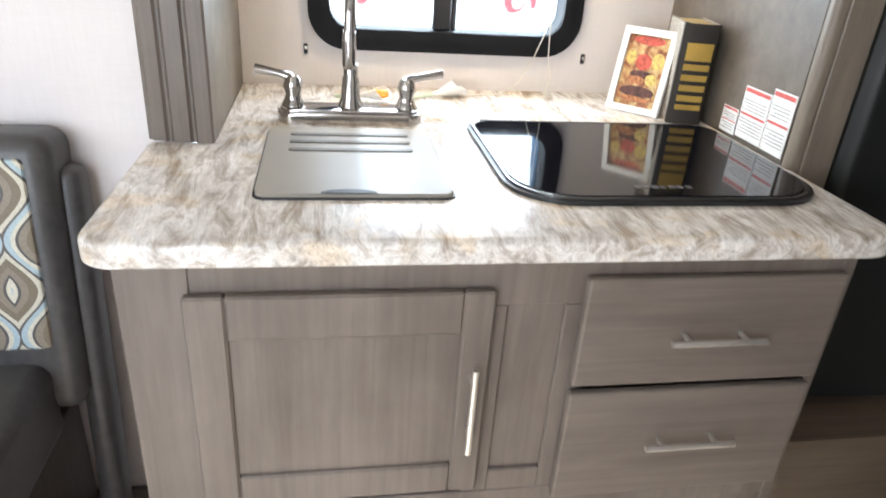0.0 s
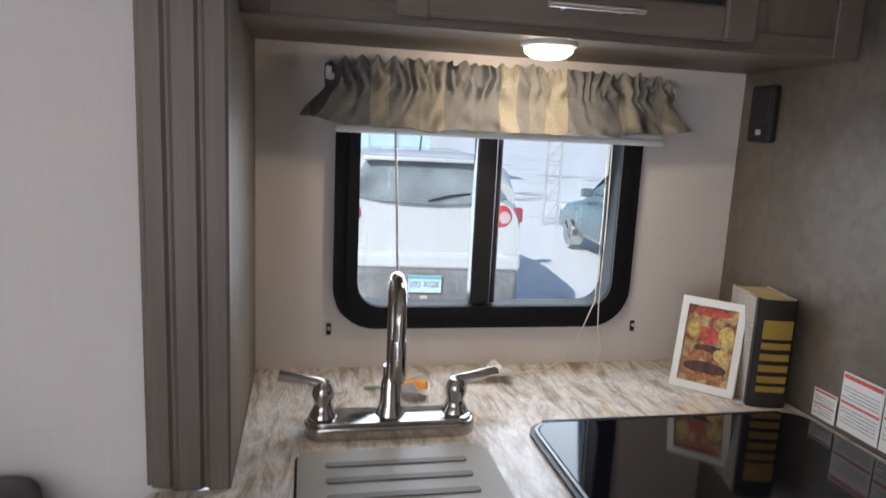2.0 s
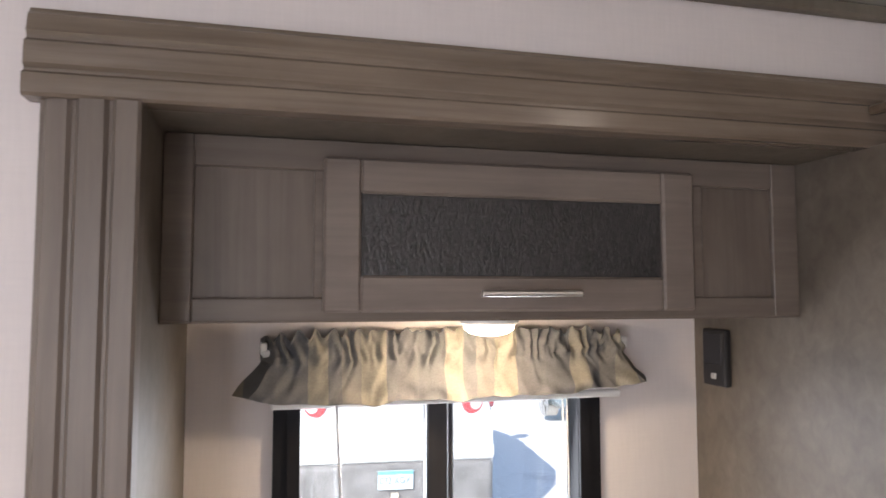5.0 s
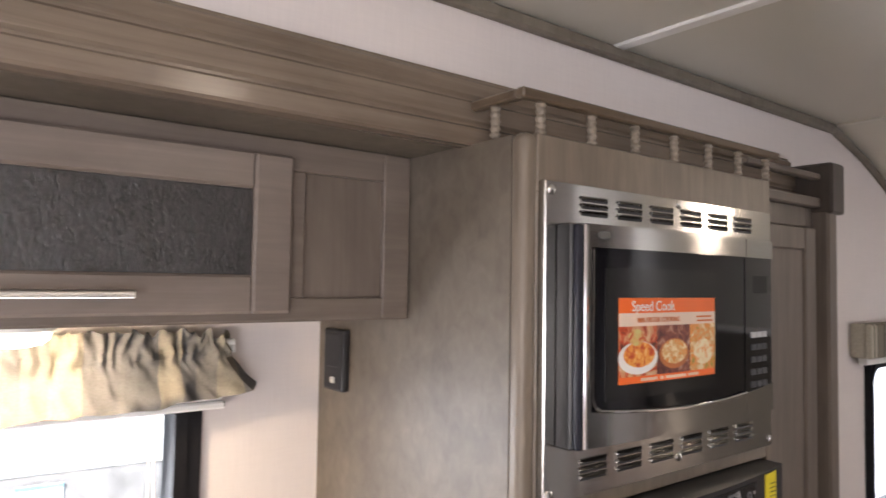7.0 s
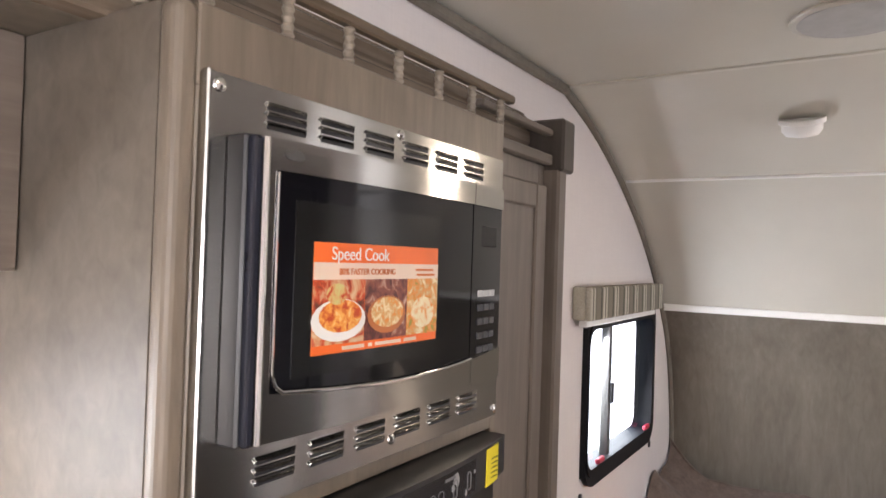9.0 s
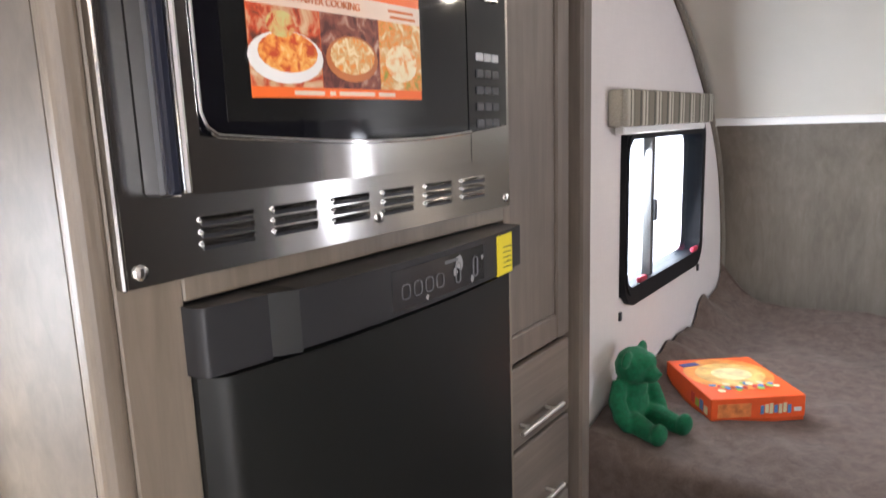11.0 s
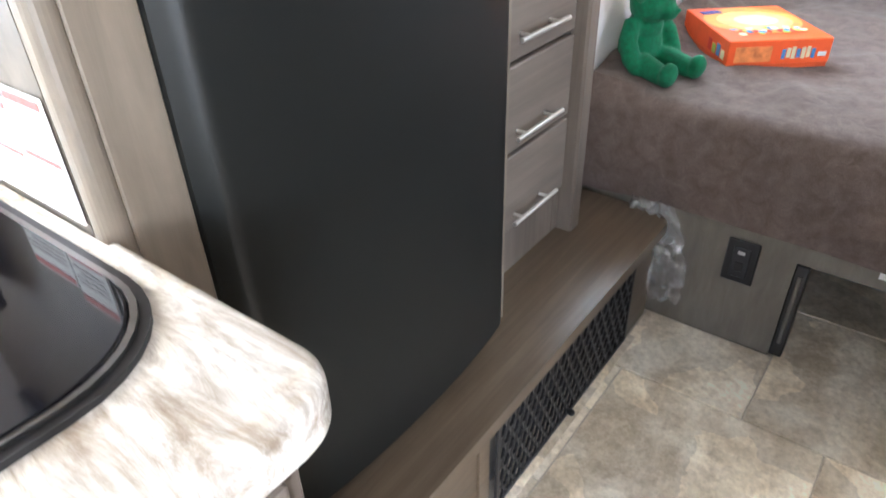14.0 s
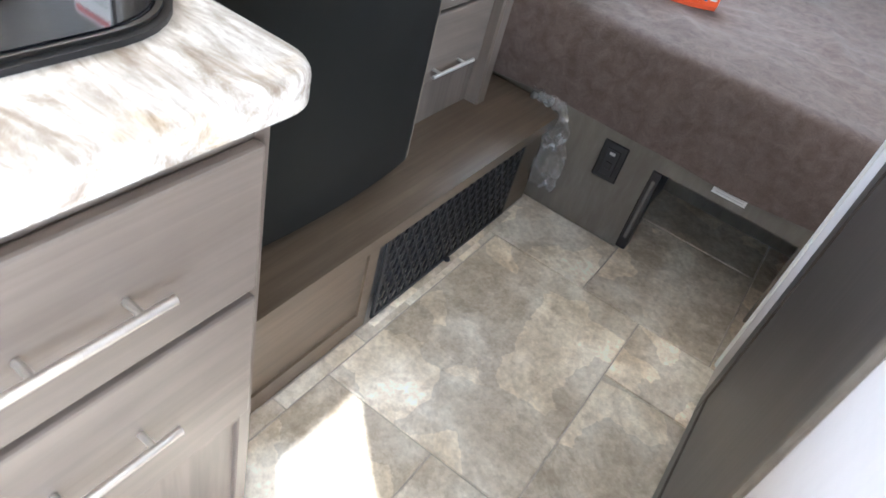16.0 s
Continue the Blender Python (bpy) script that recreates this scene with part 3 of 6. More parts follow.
def base_cabinet():
    t = thing("base_cabinet", (0.33, 1.2, 0), "grey oak galley base cabinet with door and two drawers", "cabinet")
    X0, X1, Y, Z0, Z1 = -0.268, 0.925, 0.935, 0.0, COUNTER - 0.040
    bm = box(X0, X0 + 0.016, Y + 0.02, 1.35, Z0, Z1)
    box(X1 - 0.016, X1, Y + 0.02, 1.80, Z0, Z1, bm=bm)
    box(X0 + 0.016, X1 - 0.016, 1.33, 1.346, Z0, Z1, bm=bm)
    part("carcass", bm, WOOD_V, t)
    bm = box(X0, -0.165, Y, Y + 0.02, Z0, Z1, 0.002)
    box(X1 - 0.025, X1, Y, Y + 0.02, Z0, Z1, 0.002, bm)
    box(-0.165, X1 - 0.025, Y, Y + 0.02, 0.80, Z1, 0.002, bm)
    box(-0.165, X1 - 0.025, Y, Y + 0.02, 0.34, 0.40, 0.002, bm)
    box(0.27, 0.318, Y, Y + 0.02, 0.40, 0.80, 0.002, bm)
    box(0.415, 0.462, Y, Y + 0.02, 0.40, 0.80, 0.002, bm)
    box(0.318, 0.415, Y, Y + 0.02, 0.40, 0.449, 0.002, bm)
    box(-0.165, X1 - 0.025, Y, Y + 0.02, 0.0, 0.075, 0.002, bm)
    part("face_frame", bm, WOOD_V, t)
    part("fixed_panel", box(0.316, 0.417, Y + 0.008, Y + 0.018, 0.447, 0.802), WOOD_V, t)
    part("fixed_panel", box(-0.167, X1 - 0.023, Y + 0.010, Y + 0.018, 0.073, 0.342), WOOD_V, t)
    rails, inner = framed_panel(-0.175, 0.292, 0.424, 0.836, Y - 0.021, 0.019, (0.060, 0.050, 0.064, 0.076), 0.009)
    d = part("door", rails, WOOD_V, t, "grey oak shaker door")
    part("door_panel", inner, WOOD_V, d)
    bar_handle(d, (0.263, Y - 0.050, 0.540), (0.263, Y - 0.050, 0.712), (0, -0.028, 0))
    for z0, z1, hz in ((0.645, 0.855, 0.747), (0.389, 0.630, 0.524)):
        d = part("drawer_front", box(0.440, 0.900, Y - 0.021, Y - 0.002, z0, z1, 0.005, seg=2), WOOD_H, t)
        bar_handle(d, (0.588, Y - 0.050, hz), (0.760, Y - 0.050, hz), (0, -0.028, 0))
    return t


base_cabinet()


def sink_cover():
    t = thing("sink", (0.08, 1.22, COUNTER), "greige square sink cover with drain grooves set in the counter", "sink")
    m = Matrix.Translation((0.0805, 1.224, COUNTER))
    part("rim", slab(rounded(0.325, 0.371, 0.020), 0.0, 0.003, m, rounded(0.318, 0.364, 0.018)), RUBBER, t)
    body = slab(rounded(0.317, 0.363, 0.018), 0.001, 0.010, m, bevel=0.003)
    c = part("cover", body, SINK, t)
    # grooves and notch are laid-on dark slabs, recess shade put into their colour
    for y in (1.354, 1.306, 1.258):
        part("groove", moved(slab(rounded(0.230, 0.014, 0.0065), 0, 0.004), Matrix.Translation((0.080, y, COUNTER + 0.0082))), plain("groove_shade_grey", (0.13, 0.122, 0.108), 0.5), c)
    part("finger_notch", slab([(0.045 * math.cos(a), 0.017 * math.sin(a)) for a in [math.pi * i / 14 for i in range(15)]], 0, 0.0025, Matrix.Translation((0.069, 1.0425, COUNTER + 0.0084))), RUBBER, c)
    return t


sink_cover()


def faucet():
    t = thing("faucet", (0.085, 1.5, COUNTER), "shiny satin-metal two-handle gooseneck kitchen faucet", "faucet")
    cx, cy = 0.086, 1.505
    part("base_plate", slab(rounded(0.308, 0.078, 0.036), 0, 0.024, Matrix.Translation((cx, cy - 0.010, COUNTER)), bevel=0.006), FAUCET_METAL, t, "", True)
    part("plate_step", slab(rounded(0.296, 0.066, 0.031), 0.023, 0.030, Matrix.Translation((cx, cy - 0.009, COUNTER)), bevel=0.003), FAUCET_METAL, t, "", True)
    part("column", lathe([(0.030, 0), (0.027, 0.012), (0.021, 0.030), (0.018, 0.07), (0.0155, 0.075), (0.0155, 0.10)], 20, Matrix.Translation((cx, cy, COUNTER + 0.020))), FAUCET_METAL, t, "", True)
    arc = [(cx, cy, COUNTER + 0.11), (cx, cy, COUNTER + 0.20)]
    for i in range(13):
        a = math.pi * i / 12
        arc.append((cx - 0.006 * i / 12, cy - 0.062 + 0.062 * math.cos(a), COUNTER + 0.230 + 0.064 * math.sin(a)))
    arc.append((cx - 0.007, cy - 0.124, COUNTER + 0.20))
    part("spout", tube(arc, 0.0108, 14), FAUCET_METAL, t, "", True)
    part("spray_head", lathe([(0.011, 0), (0.0138, 0.008), (0.0138, 0.060), (0.0118, 0.072)], 18, Matrix.Translation((cx - 0.007, cy - 0.124, COUNTER + 0.135))), FAUCET_METAL, t, "", True)
    for s in (-1, 1):
        hx = cx + s * 0.121
        h = part("valve", lathe([(0.026, 0), (0.026, 0.012), (0.020, 0.022), (0.016, 0.036), (0.021, 0.052), (0.017, 0.066), (0.012, 0.074)], 18, Matrix.Translation((hx, cy, COUNTER + 0.018))), FAUCET_METAL, t, "", True)
        part("lever", tube([(hx - s * 0.004, cy, COUNTER + 0.070), (hx + s * 0.008, cy + 0.002, COUNTER + 0.090), (hx + s * 0.028, cy + 0.002, COUNTER + 0.095), (hx + s * 0.078, cy + 0.004, COUNTER + 0.104)], [0.013, 0.011, 0.0085, 0.0105], 12), FAUCET_METAL, h, "", True)
    return t


faucet()


def cooktop():
    t = thing("cooktop", (0.63, 1.25, COUNTER), "black glass-covered gas cooktop set in the counter", "cooktop")
    w, d, cx, cy = 0.592, 0.472, 0.631, 1.250
    rad = (0.05, 0.05, 0.115, 0.115)
    m = Matrix.Translation((cx, cy, COUNTER))
    part("rim", slab(rounded(w, d, rad, 8), 0, 0.007, m, rounded(w - 0.018, d - 0.018, tuple(r - 0.009 for r in rad), 8)), BLACK, t, "", True)
    part("inner_rim", slab(rounded(w - 0.018, d - 0.018, tuple(r - 0.009 for r in rad), 8), 0.0, 0.011, m, rounded(w - 0.030, d - 0.030, tuple(r - 0.015 for r in rad), 8)), STEEL_DARK, t, "", True)
    g = part("glass_lid", slab(rounded(w - 0.031, d - 0.031, tuple(r - 0.0155 for r in rad), 8), 0.001, 0.013, m, bevel=0.003), BLACK_GLASS, t)
    bm = None
    for i, (wd, gap) in enumerate(((0.014, 0), (0.011, 0), (0.012, 0), (0.009, 0), (0.013, 0), (0.010, 0), (0.011, 0))):
        bm = box(0.56 + 0.016 * i, 0.56 + 0.016 * i + wd, 1.062, 1.076, COUNTER + 0.0132, COUNTER + 0.0136, bm=bm)
    part("lettering", bm, plain("faint_grey_print", (0.07, 0.07, 0.075), 0.3), g, "grey printed word")
    part("hinge", box(0.37, 0.88, 1.474, 1.486, COUNTER + 0.003, COUNTER + 0.0125, 0.003), BLACK, t)
    return t


cooktop()


def galley_window():
    t = thing("window_1", (0.344, 1.83, 1.30), "black-framed sliding camper window over the sink, blind half down", "window", kind="structure")
    cx, cz, w, h = 0.344, 1.3085, 0.706, 0.553
    m = facing(cx, 1.829, cz)
    part("window_frame", slab(rounded(w, h, 0.095, 8), -0.044, 0.018, m, rounded(0.600, 0.445, 0.055, 8)), MATTE_BLACK, t, "", True)
    part("inner_lip", slab(rounded(0.650, 0.497, 0.07, 8), 0.016, 0.026, m, rounded(0.602, 0.447, 0.055, 8)), MATTE_BLACK, t, "", True)
    part("mullion", box(cx - 0.041, cx + 0.006, 1.812, 1.850, 1.088, 1.53, 0.004), BLACK, t)
    part("slider_frame", box(cx + 0.008, cx + 0.020, 1.822, 1.846, 1.088, 1.53, 0.003), RUBBER, t)
    for x0, x1, y in ((0.043, 0.305, 1.838), (0.352, 0.645, 1.846)):
        p = part("pane", box(x0, x1, y, y + 0.003, 1.083, 1.533), PANE, t)
        p.visible_shadow = False
    return t


galley_window()


def galley_blind():
    t = thing("window_blind", (0.35, 1.78, 1.47), "white pleated blind drawn up behind the valance", "blind")
    bm = None
    for i in range(5):
        bm = box(-0.010, 0.722, 1.772 + 0.004 * (i % 2), 1.798, 1.482 + 0.011 * i, 1.492 + 0.011 * i, 0.002, bm)
    part("pleats", bm, PAPER_WHITE, t)
    part("bottom_bar", box(-0.014, 0.727, 1.768, 1.802, 1.466, 1.481, 0.004), WHITE, t)
    part("head_rail", box(-0.012, 0.725, 1.768, 1.826, 1.54, 1.565, 0.003), WHITE, t)
    part("wand", tube([(0.112, 1.770, 1.475), (0.120, 1.768, 1.32), (0.127, 1.768, 1.165)], 0.0028, 8), GREY_GLOW, t, "", True)
    for i, (x, end) in enumerate(((0.590, 0.585), (0.600, 0.618))):
        pts = [(x, 1.772, 1.50), (x + 0.003, 1.772, 1.30), (x + 0.002, 1.772, 1.106)]
        if i:
            pts += [(0.607, 1.776, 1.04), (0.620, 1.778, 0.985), (0.606, 1.775, 0.9415)]
        else:
            pts += [(0.565, 1.776, 1.03), (0.530, 1.775, 0.965), (0.48, 1.77, 0.9405), (0.41, 1.752, 0.9405), (0.34, 1.745, 0.9405), (0.25, 1.735, 0.9405)]
        part("cord", tube(pts, 0.0013, 6), CREAM, t, "", True)
    part("cord_lock", lathe([(0.006, 0), (0.008, 0.006), (0.004, 0.020)], 12, Matrix.Translation((0.592, 1.7715, 1.495))), WHITE, t, "", True)
    return t


galley_blind()


def galley_valance():
    t = thing("valance", (0.35, 1.75, 1.55), "gathered striped grey and beige valance over the galley window", "valance")
    def fn(u, v):
        skirt = max(0.0, 1 - v / 0.58)
        x = 0.352 + (u - 0.5) * (0.775 + 0.10 * skirt) + 0.006 * noise.noise(Vector((u * 30, v * 3, 2)))
        soft = noise.noise(Vector((u * 11, v * 3.0, 5))) + 0.6 * noise.noise(Vector((u * 27, v * 4.0, 8)))
        tight = math.sin(u * 165 + 9 * noise.noise(Vector((u * 14, v * 1.5, 1)))) * (0.7 + 0.8 * noise.noise(Vector((u * 20, v * 5, 4))))
        tight += 0.8 * noise.noise(Vector((u * 70, v * 9, 11)))
        pocket = math.exp(-((v - 0.68) / 0.15) ** 2)
        head = max(0.0, (v - 0.76) / 0.24)
        y = 1.745 - 0.020 * skirt + 0.019 * soft * (0.35 + skirt) + 0.0105 * tight * (0.04 + pocket + 0.8 * head) - 0.010 * pocket + 0.05 * max(0.0, abs(u - 0.5) - 0.465) / 0.035
        hem = 0.010 * noise.noise(Vector((u * 15, 0, 3))) * skirt + 0.018 * head * noise.noise(Vector((u * 48, 0, 6)))
        wing = abs(2 * u - 1) ** 4
        z = 1.474 + 0.014 * u + 0.022 * wing + hem + v * (0.142 - 0.012 * u - 0.035 * wing)
        return Vector((x, y, z))

    part("cloth", sheet(fn, 420, 24, 0.002), PLAID, t, "", True)
    part("rod", tube([(-0.03, 1.762, 1.575), (0.735, 1.762, 1.592)], 0.007, 10), WHITE, t, "", True)
    for x in (-0.028, 0.733):
        part("rod_bracket", box(x - 0.006, x + 0.006, 1.758, 1.827, 1.572, 1.596, 0.002), WHITE, t)
    return t


galley_valance()


def overhead_cabinet():
    t = thing("overhead_cabinet", (0.39, 1.65, 1.65), "grey oak overhead cabinet with rippled dark glass flip door", "cabinet")
    Y, X0, X1, Z0, Z1 = 1.49, -0.174, 0.949, 1.647, 1.934
    part("bottom_board", box(X0, X1, Y + 0.002, 1.826, Z0 - 0.002, Z0 + 0.012), WOOD_H, t)
    bm = box(X0, -0.130, Y, Y + 0.02, Z0, Z1, 0.002)
    box(X1 - 0.055, X1, Y, Y + 0.02, Z0, Z1, 0.002, bm)
    box(-0.130, X1 - 0.055, Y, Y + 0.02, Z0, Z0 + 0.036, 0.002, bm)
    box(-0.130, X1 - 0.055, Y, Y + 0.02, 1.885, Z1, 0.002, bm)
    box(0.050, 0.12, Y, Y + 0.02, Z0 + 0.036, 1.885, 0.002, bm)
    box(0.66, 0.745, Y, Y + 0.02, Z0 + 0.036, 1.885, 0.002, bm)
    part("face_frame", bm, WOOD_H, t)
    part("fixed_panel", box(-0.132, 0.052, Y + 0.010, Y + 0.018, Z0 + 0.034, 1.887), WOOD_V, t)
    part("fixed_panel", box(0.743, X1 - 0.053, Y + 0.010, Y + 0.018, Z0 + 0.034, 1.887), WOOD_V, t)
    rails, inner = framed_panel(0.064, 0.714, 1.660, 1.904, Y - 0.021, 0.019, (0.058, 0.062, 0.058, 0.056), 0.010)
    d = part("flip_door", rails, WOOD_PALE, t, "paler oak flip door")
    part("door_glass", inner, FROSTED, d, "dark rippled glass insert")
    bar_handle(d, (0.311, Y - 0.050, 1.690), (0.481, Y - 0.050, 1.690), (0, -0.028, 0))
    return t


overhead_cabinet()


def puck_lamp():
    t = thing("puck_light", (0.36, 1.56, 1.645), "small round warm-lit lamp under the overhead cabinet", "lamp")
    m = Matrix.Translation((0.360, 1.562, 1.645)) @ Matrix.Rotation(math.pi, 4, "X")
    part("base", lathe([(0.052, 0), (0.052, 0.006), (0.046, 0.010)], 28, m), WHITE, t, "", True)
    part("lens", lathe([(0.045, 0.008), (0.043, 0.018), (0.034, 0.025), (0.015, 0.029), (0.001, 0.030)], 28, m), glowing("lamp_lens", (1.0, 0.80, 0.50), 14.0), t, "glowing frosted lens", True)
    return t


puck_lamp()
lamp = area_lamp("puck_bulb", (0.360, 1.566, 1.611), (0.360, 1.74, 1.30), 0.075, 0.075, 2.2, (1.0, 0.80, 0.54))
lamp.data.shape = "DISK"


def wall_detector():
    t = thing("gas_detector", (0.945, 1.73, 1.55), "black wall-mounted detector on the tall panel", "detector")
    part("body", box(0.932, 0.949, 1.692, 1.772, 1.487, 1.612, 0.005, seg=2), BLACK, t)
    part("grille", box(0.9305, 0.933, 1.702, 1.762, 1.535, 1.602, 0.001), RUBBER, t)
    part("button", box(0.929, 0.933, 1.722, 1.738, 1.503, 1.515, 0.001), GREY_GLOW, t)
    return t


wall_detector()


def notice(y0, y1, z0, z1, lines):
    t = thing("safety_notice", (0.948, (y0 + y1) / 2, z0), "white and red printed safety notice on the tall panel", "notice", "safety notices")
    part("sheet", box(0.9470, 0.9492, y0, y1, z0, z1), PAPER_WHITE, t)
    h = z1 - z0
    part("red_header", box(0.9462, 0.9472, y0 + 0.003, y1 - 0.003, z1 - 0.10 * h, z1 - 0.03 * h), RED_INK, t)
    part("red_header", box(0.9462, 0.9472, y0 + 0.003, y1 - 0.003, z0 + 0.46 * h, z0 + 0.50 * h), RED_INK, t)
    for i in range(lines):
        z = z1 - h * (0.24 + 0.68 * i / lines)
        if abs((z - z0) / h - 0.48) < 0.07:
            continue
        part("print_line", box(0.9463, 0.9472, y0 + 0.006, y1 - 0.005 - 0.012 * (i % 3 == 2), z - 0.0014, z), GREY_INK, t)
    return t


notice(1.412, 1.472, 0.946, 1.004, 7)
notice(1.310, 1.405, 0.950, 1.062, 11)
notice(1.232, 1.306, 0.950, 1.078, 12)


def photo_frame():
    t = thing("picture_frame", (0.80, 1.64, COUNTER), "white picture frame with lantern picture standing on the counter", "picture frame")
    a, b = Vector((0.745, 1.672, COUNTER)), Vector((0.838, 1.572, COUNTER))
    along = (b - a).normalized()
    w = (b - a).length
    back = Vector((-along.y, along.x, 0))
    if back.y < 0:
        back = -back
    rise = (Vector((0, 0, 1)) * 0.97 + back * 0.22).normalized()
    out = along.cross(rise)
    m = Matrix(((along.x, rise.x, out.x, 0), (along.y, rise.y, out.y, 0), (along.z, rise.z, out.z, 0), (0, 0, 0, 1)))
    m = Matrix.Translation(a.lerp(b, 0.5)) @ m
    h, s = 0.205, (1 if out.y < 0 else -1)
    lay = lambda d: m @ Matrix.Translation((0, h / 2, s * d))
    part("moulding", slab(rounded(w, h, 0.003, 2), -0.006, 0.008, lay(0.0), rounded(w - 0.030, h - 0.034, 0.002, 2)), WHITE, t)
    painted, n, l, face = shader("painted_picture")
    l.new(ramp(n, l, noise_tex(n, l, coords(n, l, (1, 1, 0.6)), 55, 5, 0.62, 0.6), [(0.34, (0.10, 0.035, 0.02)), (0.44, (0.30, 0.11, 0.05)), (0.54, (0.45, 0.28, 0.12)), (0.66, (0.62, 0.50, 0.26))]), face.inputs["Base Color"])
    face.inputs["Roughness"].default_value = 0.3
    part("backing", slab(rounded(w - 0.028, h - 0.032, 0.002, 2), -0.005, 0.0, lay(0.0)), painted, t, "tan and red lantern picture")
    red, gold, amber = plain("lantern_red", (0.50, 0.09, 0.06), 0.5, mottle=0.5, scale=120), plain("lantern_gold", (0.62, 0.46, 0.14), 0.5, mottle=0.4, scale=120), plain("lantern_amber", (0.42, 0.17, 0.07), 0.5, mottle=0.6, scale=150)
    dusk = plain("dusk_print", (0.09, 0.035, 0.03), 0.5, mottle=0.6, scale=90)
    spots = [(0.0, 0.074, 0.040, 0.011, red), (-0.002, 0.022, 0.021, 0.020, red), (-0.036, 0.030, 0.012, 0.017, gold), (0.034, 0.028, 0.016, 0.020, gold), (0.0, -0.008, 0.030, 0.010, dusk),
             (0.028, -0.018, 0.015, 0.014, gold), (-0.008, -0.022, 0.020, 0.010, amber), (0.0, -0.050, 0.046, 0.014, dusk), (-0.002, -0.068, 0.042, 0.007, amber)]
    for k, (x, y, rx, ry, mt) in enumerate(spots):
        part("lantern", slab([(x + rx * math.cos(2 * math.pi * i / 16), y + ry * math.sin(2 * math.pi * i / 16)) for i in range(16)], s * (0.0004 + 0.0003 * k), s * (0.0008 + 0.0003 * k), lay(0.0)), mt, t)
    part("stand", tube([a.lerp(b, 0.5) + rise * 0.12 + back * 0.008, a.lerp(b, 0.5) + back * 0.07 + Vector((0, 0, 0.003))], 0.004, 6), BLACK, t)
    return t


photo_frame()


def book_box():
    t = thing("book_box", (0.895, 1.60, COUNTER), "book-shaped storage box with black spine and gold bands", "book box")
    m = pose(0.898, 1.585, COUNTER, 0, 0, -13)
    h = 0.232
    weave, n, l, b = shader("grey_woven_cover")
    w = n.new("ShaderNodeTexWave")
    w.wave_type, w.bands_direction = "BANDS", "Z"
    w.inputs["Scale"].default_value, w.inputs["Distortion"].default_value, w.inputs["Detail Scale"].default_value = 60, 6, 2
    l.new(coords(n, l), w.inputs[0])
    l.new(ramp(n, l, w.outputs["Fac"], [(0.3, (0.20, 0.175, 0.14)), (0.7, (0.50, 0.46, 0.40))]), b.inputs["Base Color"])
    b.inputs["Roughness"].default_value = 0.8
    gold = plain("gold_band", (0.42, 0.27, 0.05), 0.45, mottle=0.15)
    black = plain("black_cloth_spine", (0.022, 0.019, 0.016), 0.7)
    part("cover", moved(box(-0.040, -0.034, -0.055, 0.085, 0, h, 0.002), m), weave, t, "grey woven cover")
    part("cover", moved(box(0.034, 0.040, -0.055, 0.085, 0, h, 0.002), m), weave, t)
    part("page_block", moved(box(-0.034, 0.034, -0.050, 0.082, 0.004, h - 0.004), m), plain("gold_pages", (0.55, 0.42, 0.20), 0.6), t, "golden page edges")
    sp = part("spine", moved(sheet(lambda u, v: Vector((0.041 * math.sin((u - 0.5) * math.pi), -0.052 - 0.012 * math.cos((u - 0.5) * math.pi), h * v)), 10, 1, 0.003), m), black, t, "black spine", True)
    part("spine_corner", moved(box(-0.0412, -0.0335, -0.056, -0.043, -0.0, h + 0.001, 0.001), m), black, t)
    for z0, z1 in ((0.150, 0.190), (0.128, 0.142), (0.104, 0.118), (0.080, 0.094), (0.056, 0.070), (0.036, 0.048)):
        part("gold_band", moved(sheet(lambda u, v: Vector((0.030 * (2 * u - 1) * 1.0, -0.0665 - 0.0015 * math.cos((u - 0.5) * math.pi), z0 + (z1 - z0) * v)), 8, 1, 0.002), m), gold, sp, "", True)
    return t


book_box()


def lily(at, turn, heart):
    t = thing("artificial_flower", at, "white artificial calla lily lying on the counter" + (", orange heart showing" if heart else ""), "flower", "flowers on the counter")

    def fn(u, v):
        a = -1.9 + 3.8 * u
        r = 0.006 + 0.028 * v ** 1.3 * (1 + 0.5 * math.cos(a))
        return Vector((r * math.sin(a), -0.085 * v * (0.75 + 0.25 * math.cos(a)), 0.010 + r * 0.72 - r * math.cos(a) * 0.72))

    m = pose(*at, 0, 0, turn)
    p = part("petal", moved(sheet(fn, 18, 8, 0.0015), m), PETAL, t, "", True)
    if heart:
        part("spadix", moved(tube([(0, -0.03, 0.018), (0, -0.055, 0.022), (0, -0.080, 0.026)], [0.007, 0.012, 0.008], 10), m), PETAL_HEART, t, "orange flower heart", True)
    part("stem", moved(tube([(0, 0, 0.010), (0.004, 0.03, 0.0075), (0, 0.055, 0.005)], 0.0045, 8), m), plain("pale_green_stem", (0.55, 0.60, 0.45), 0.5), t, "", True)
    return t


lily((0.105, 1.672, COUNTER), 66, True)
lily((0.300, 1.712, COUNTER), 104, False)
for x in (-0.016, 0.72):
    t = thing("screw_hook", (x, 1.82, 1.028), "small dark screw clip in the wall under the window", "hook", "wall hooks")
    part("plate", box(x - 0.005, x + 0.005, 1.822, 1.828, 1.016, 1.042, 0.001), RUBBER, t)
    part("screw", lathe([(0.004, 0), (0.004, 0.006), (0.002, 0.008)], 10, facing(x, 1.823, 1.032)), NICKEL, t)

# ---- fridge tower ----
FACE = 1.203


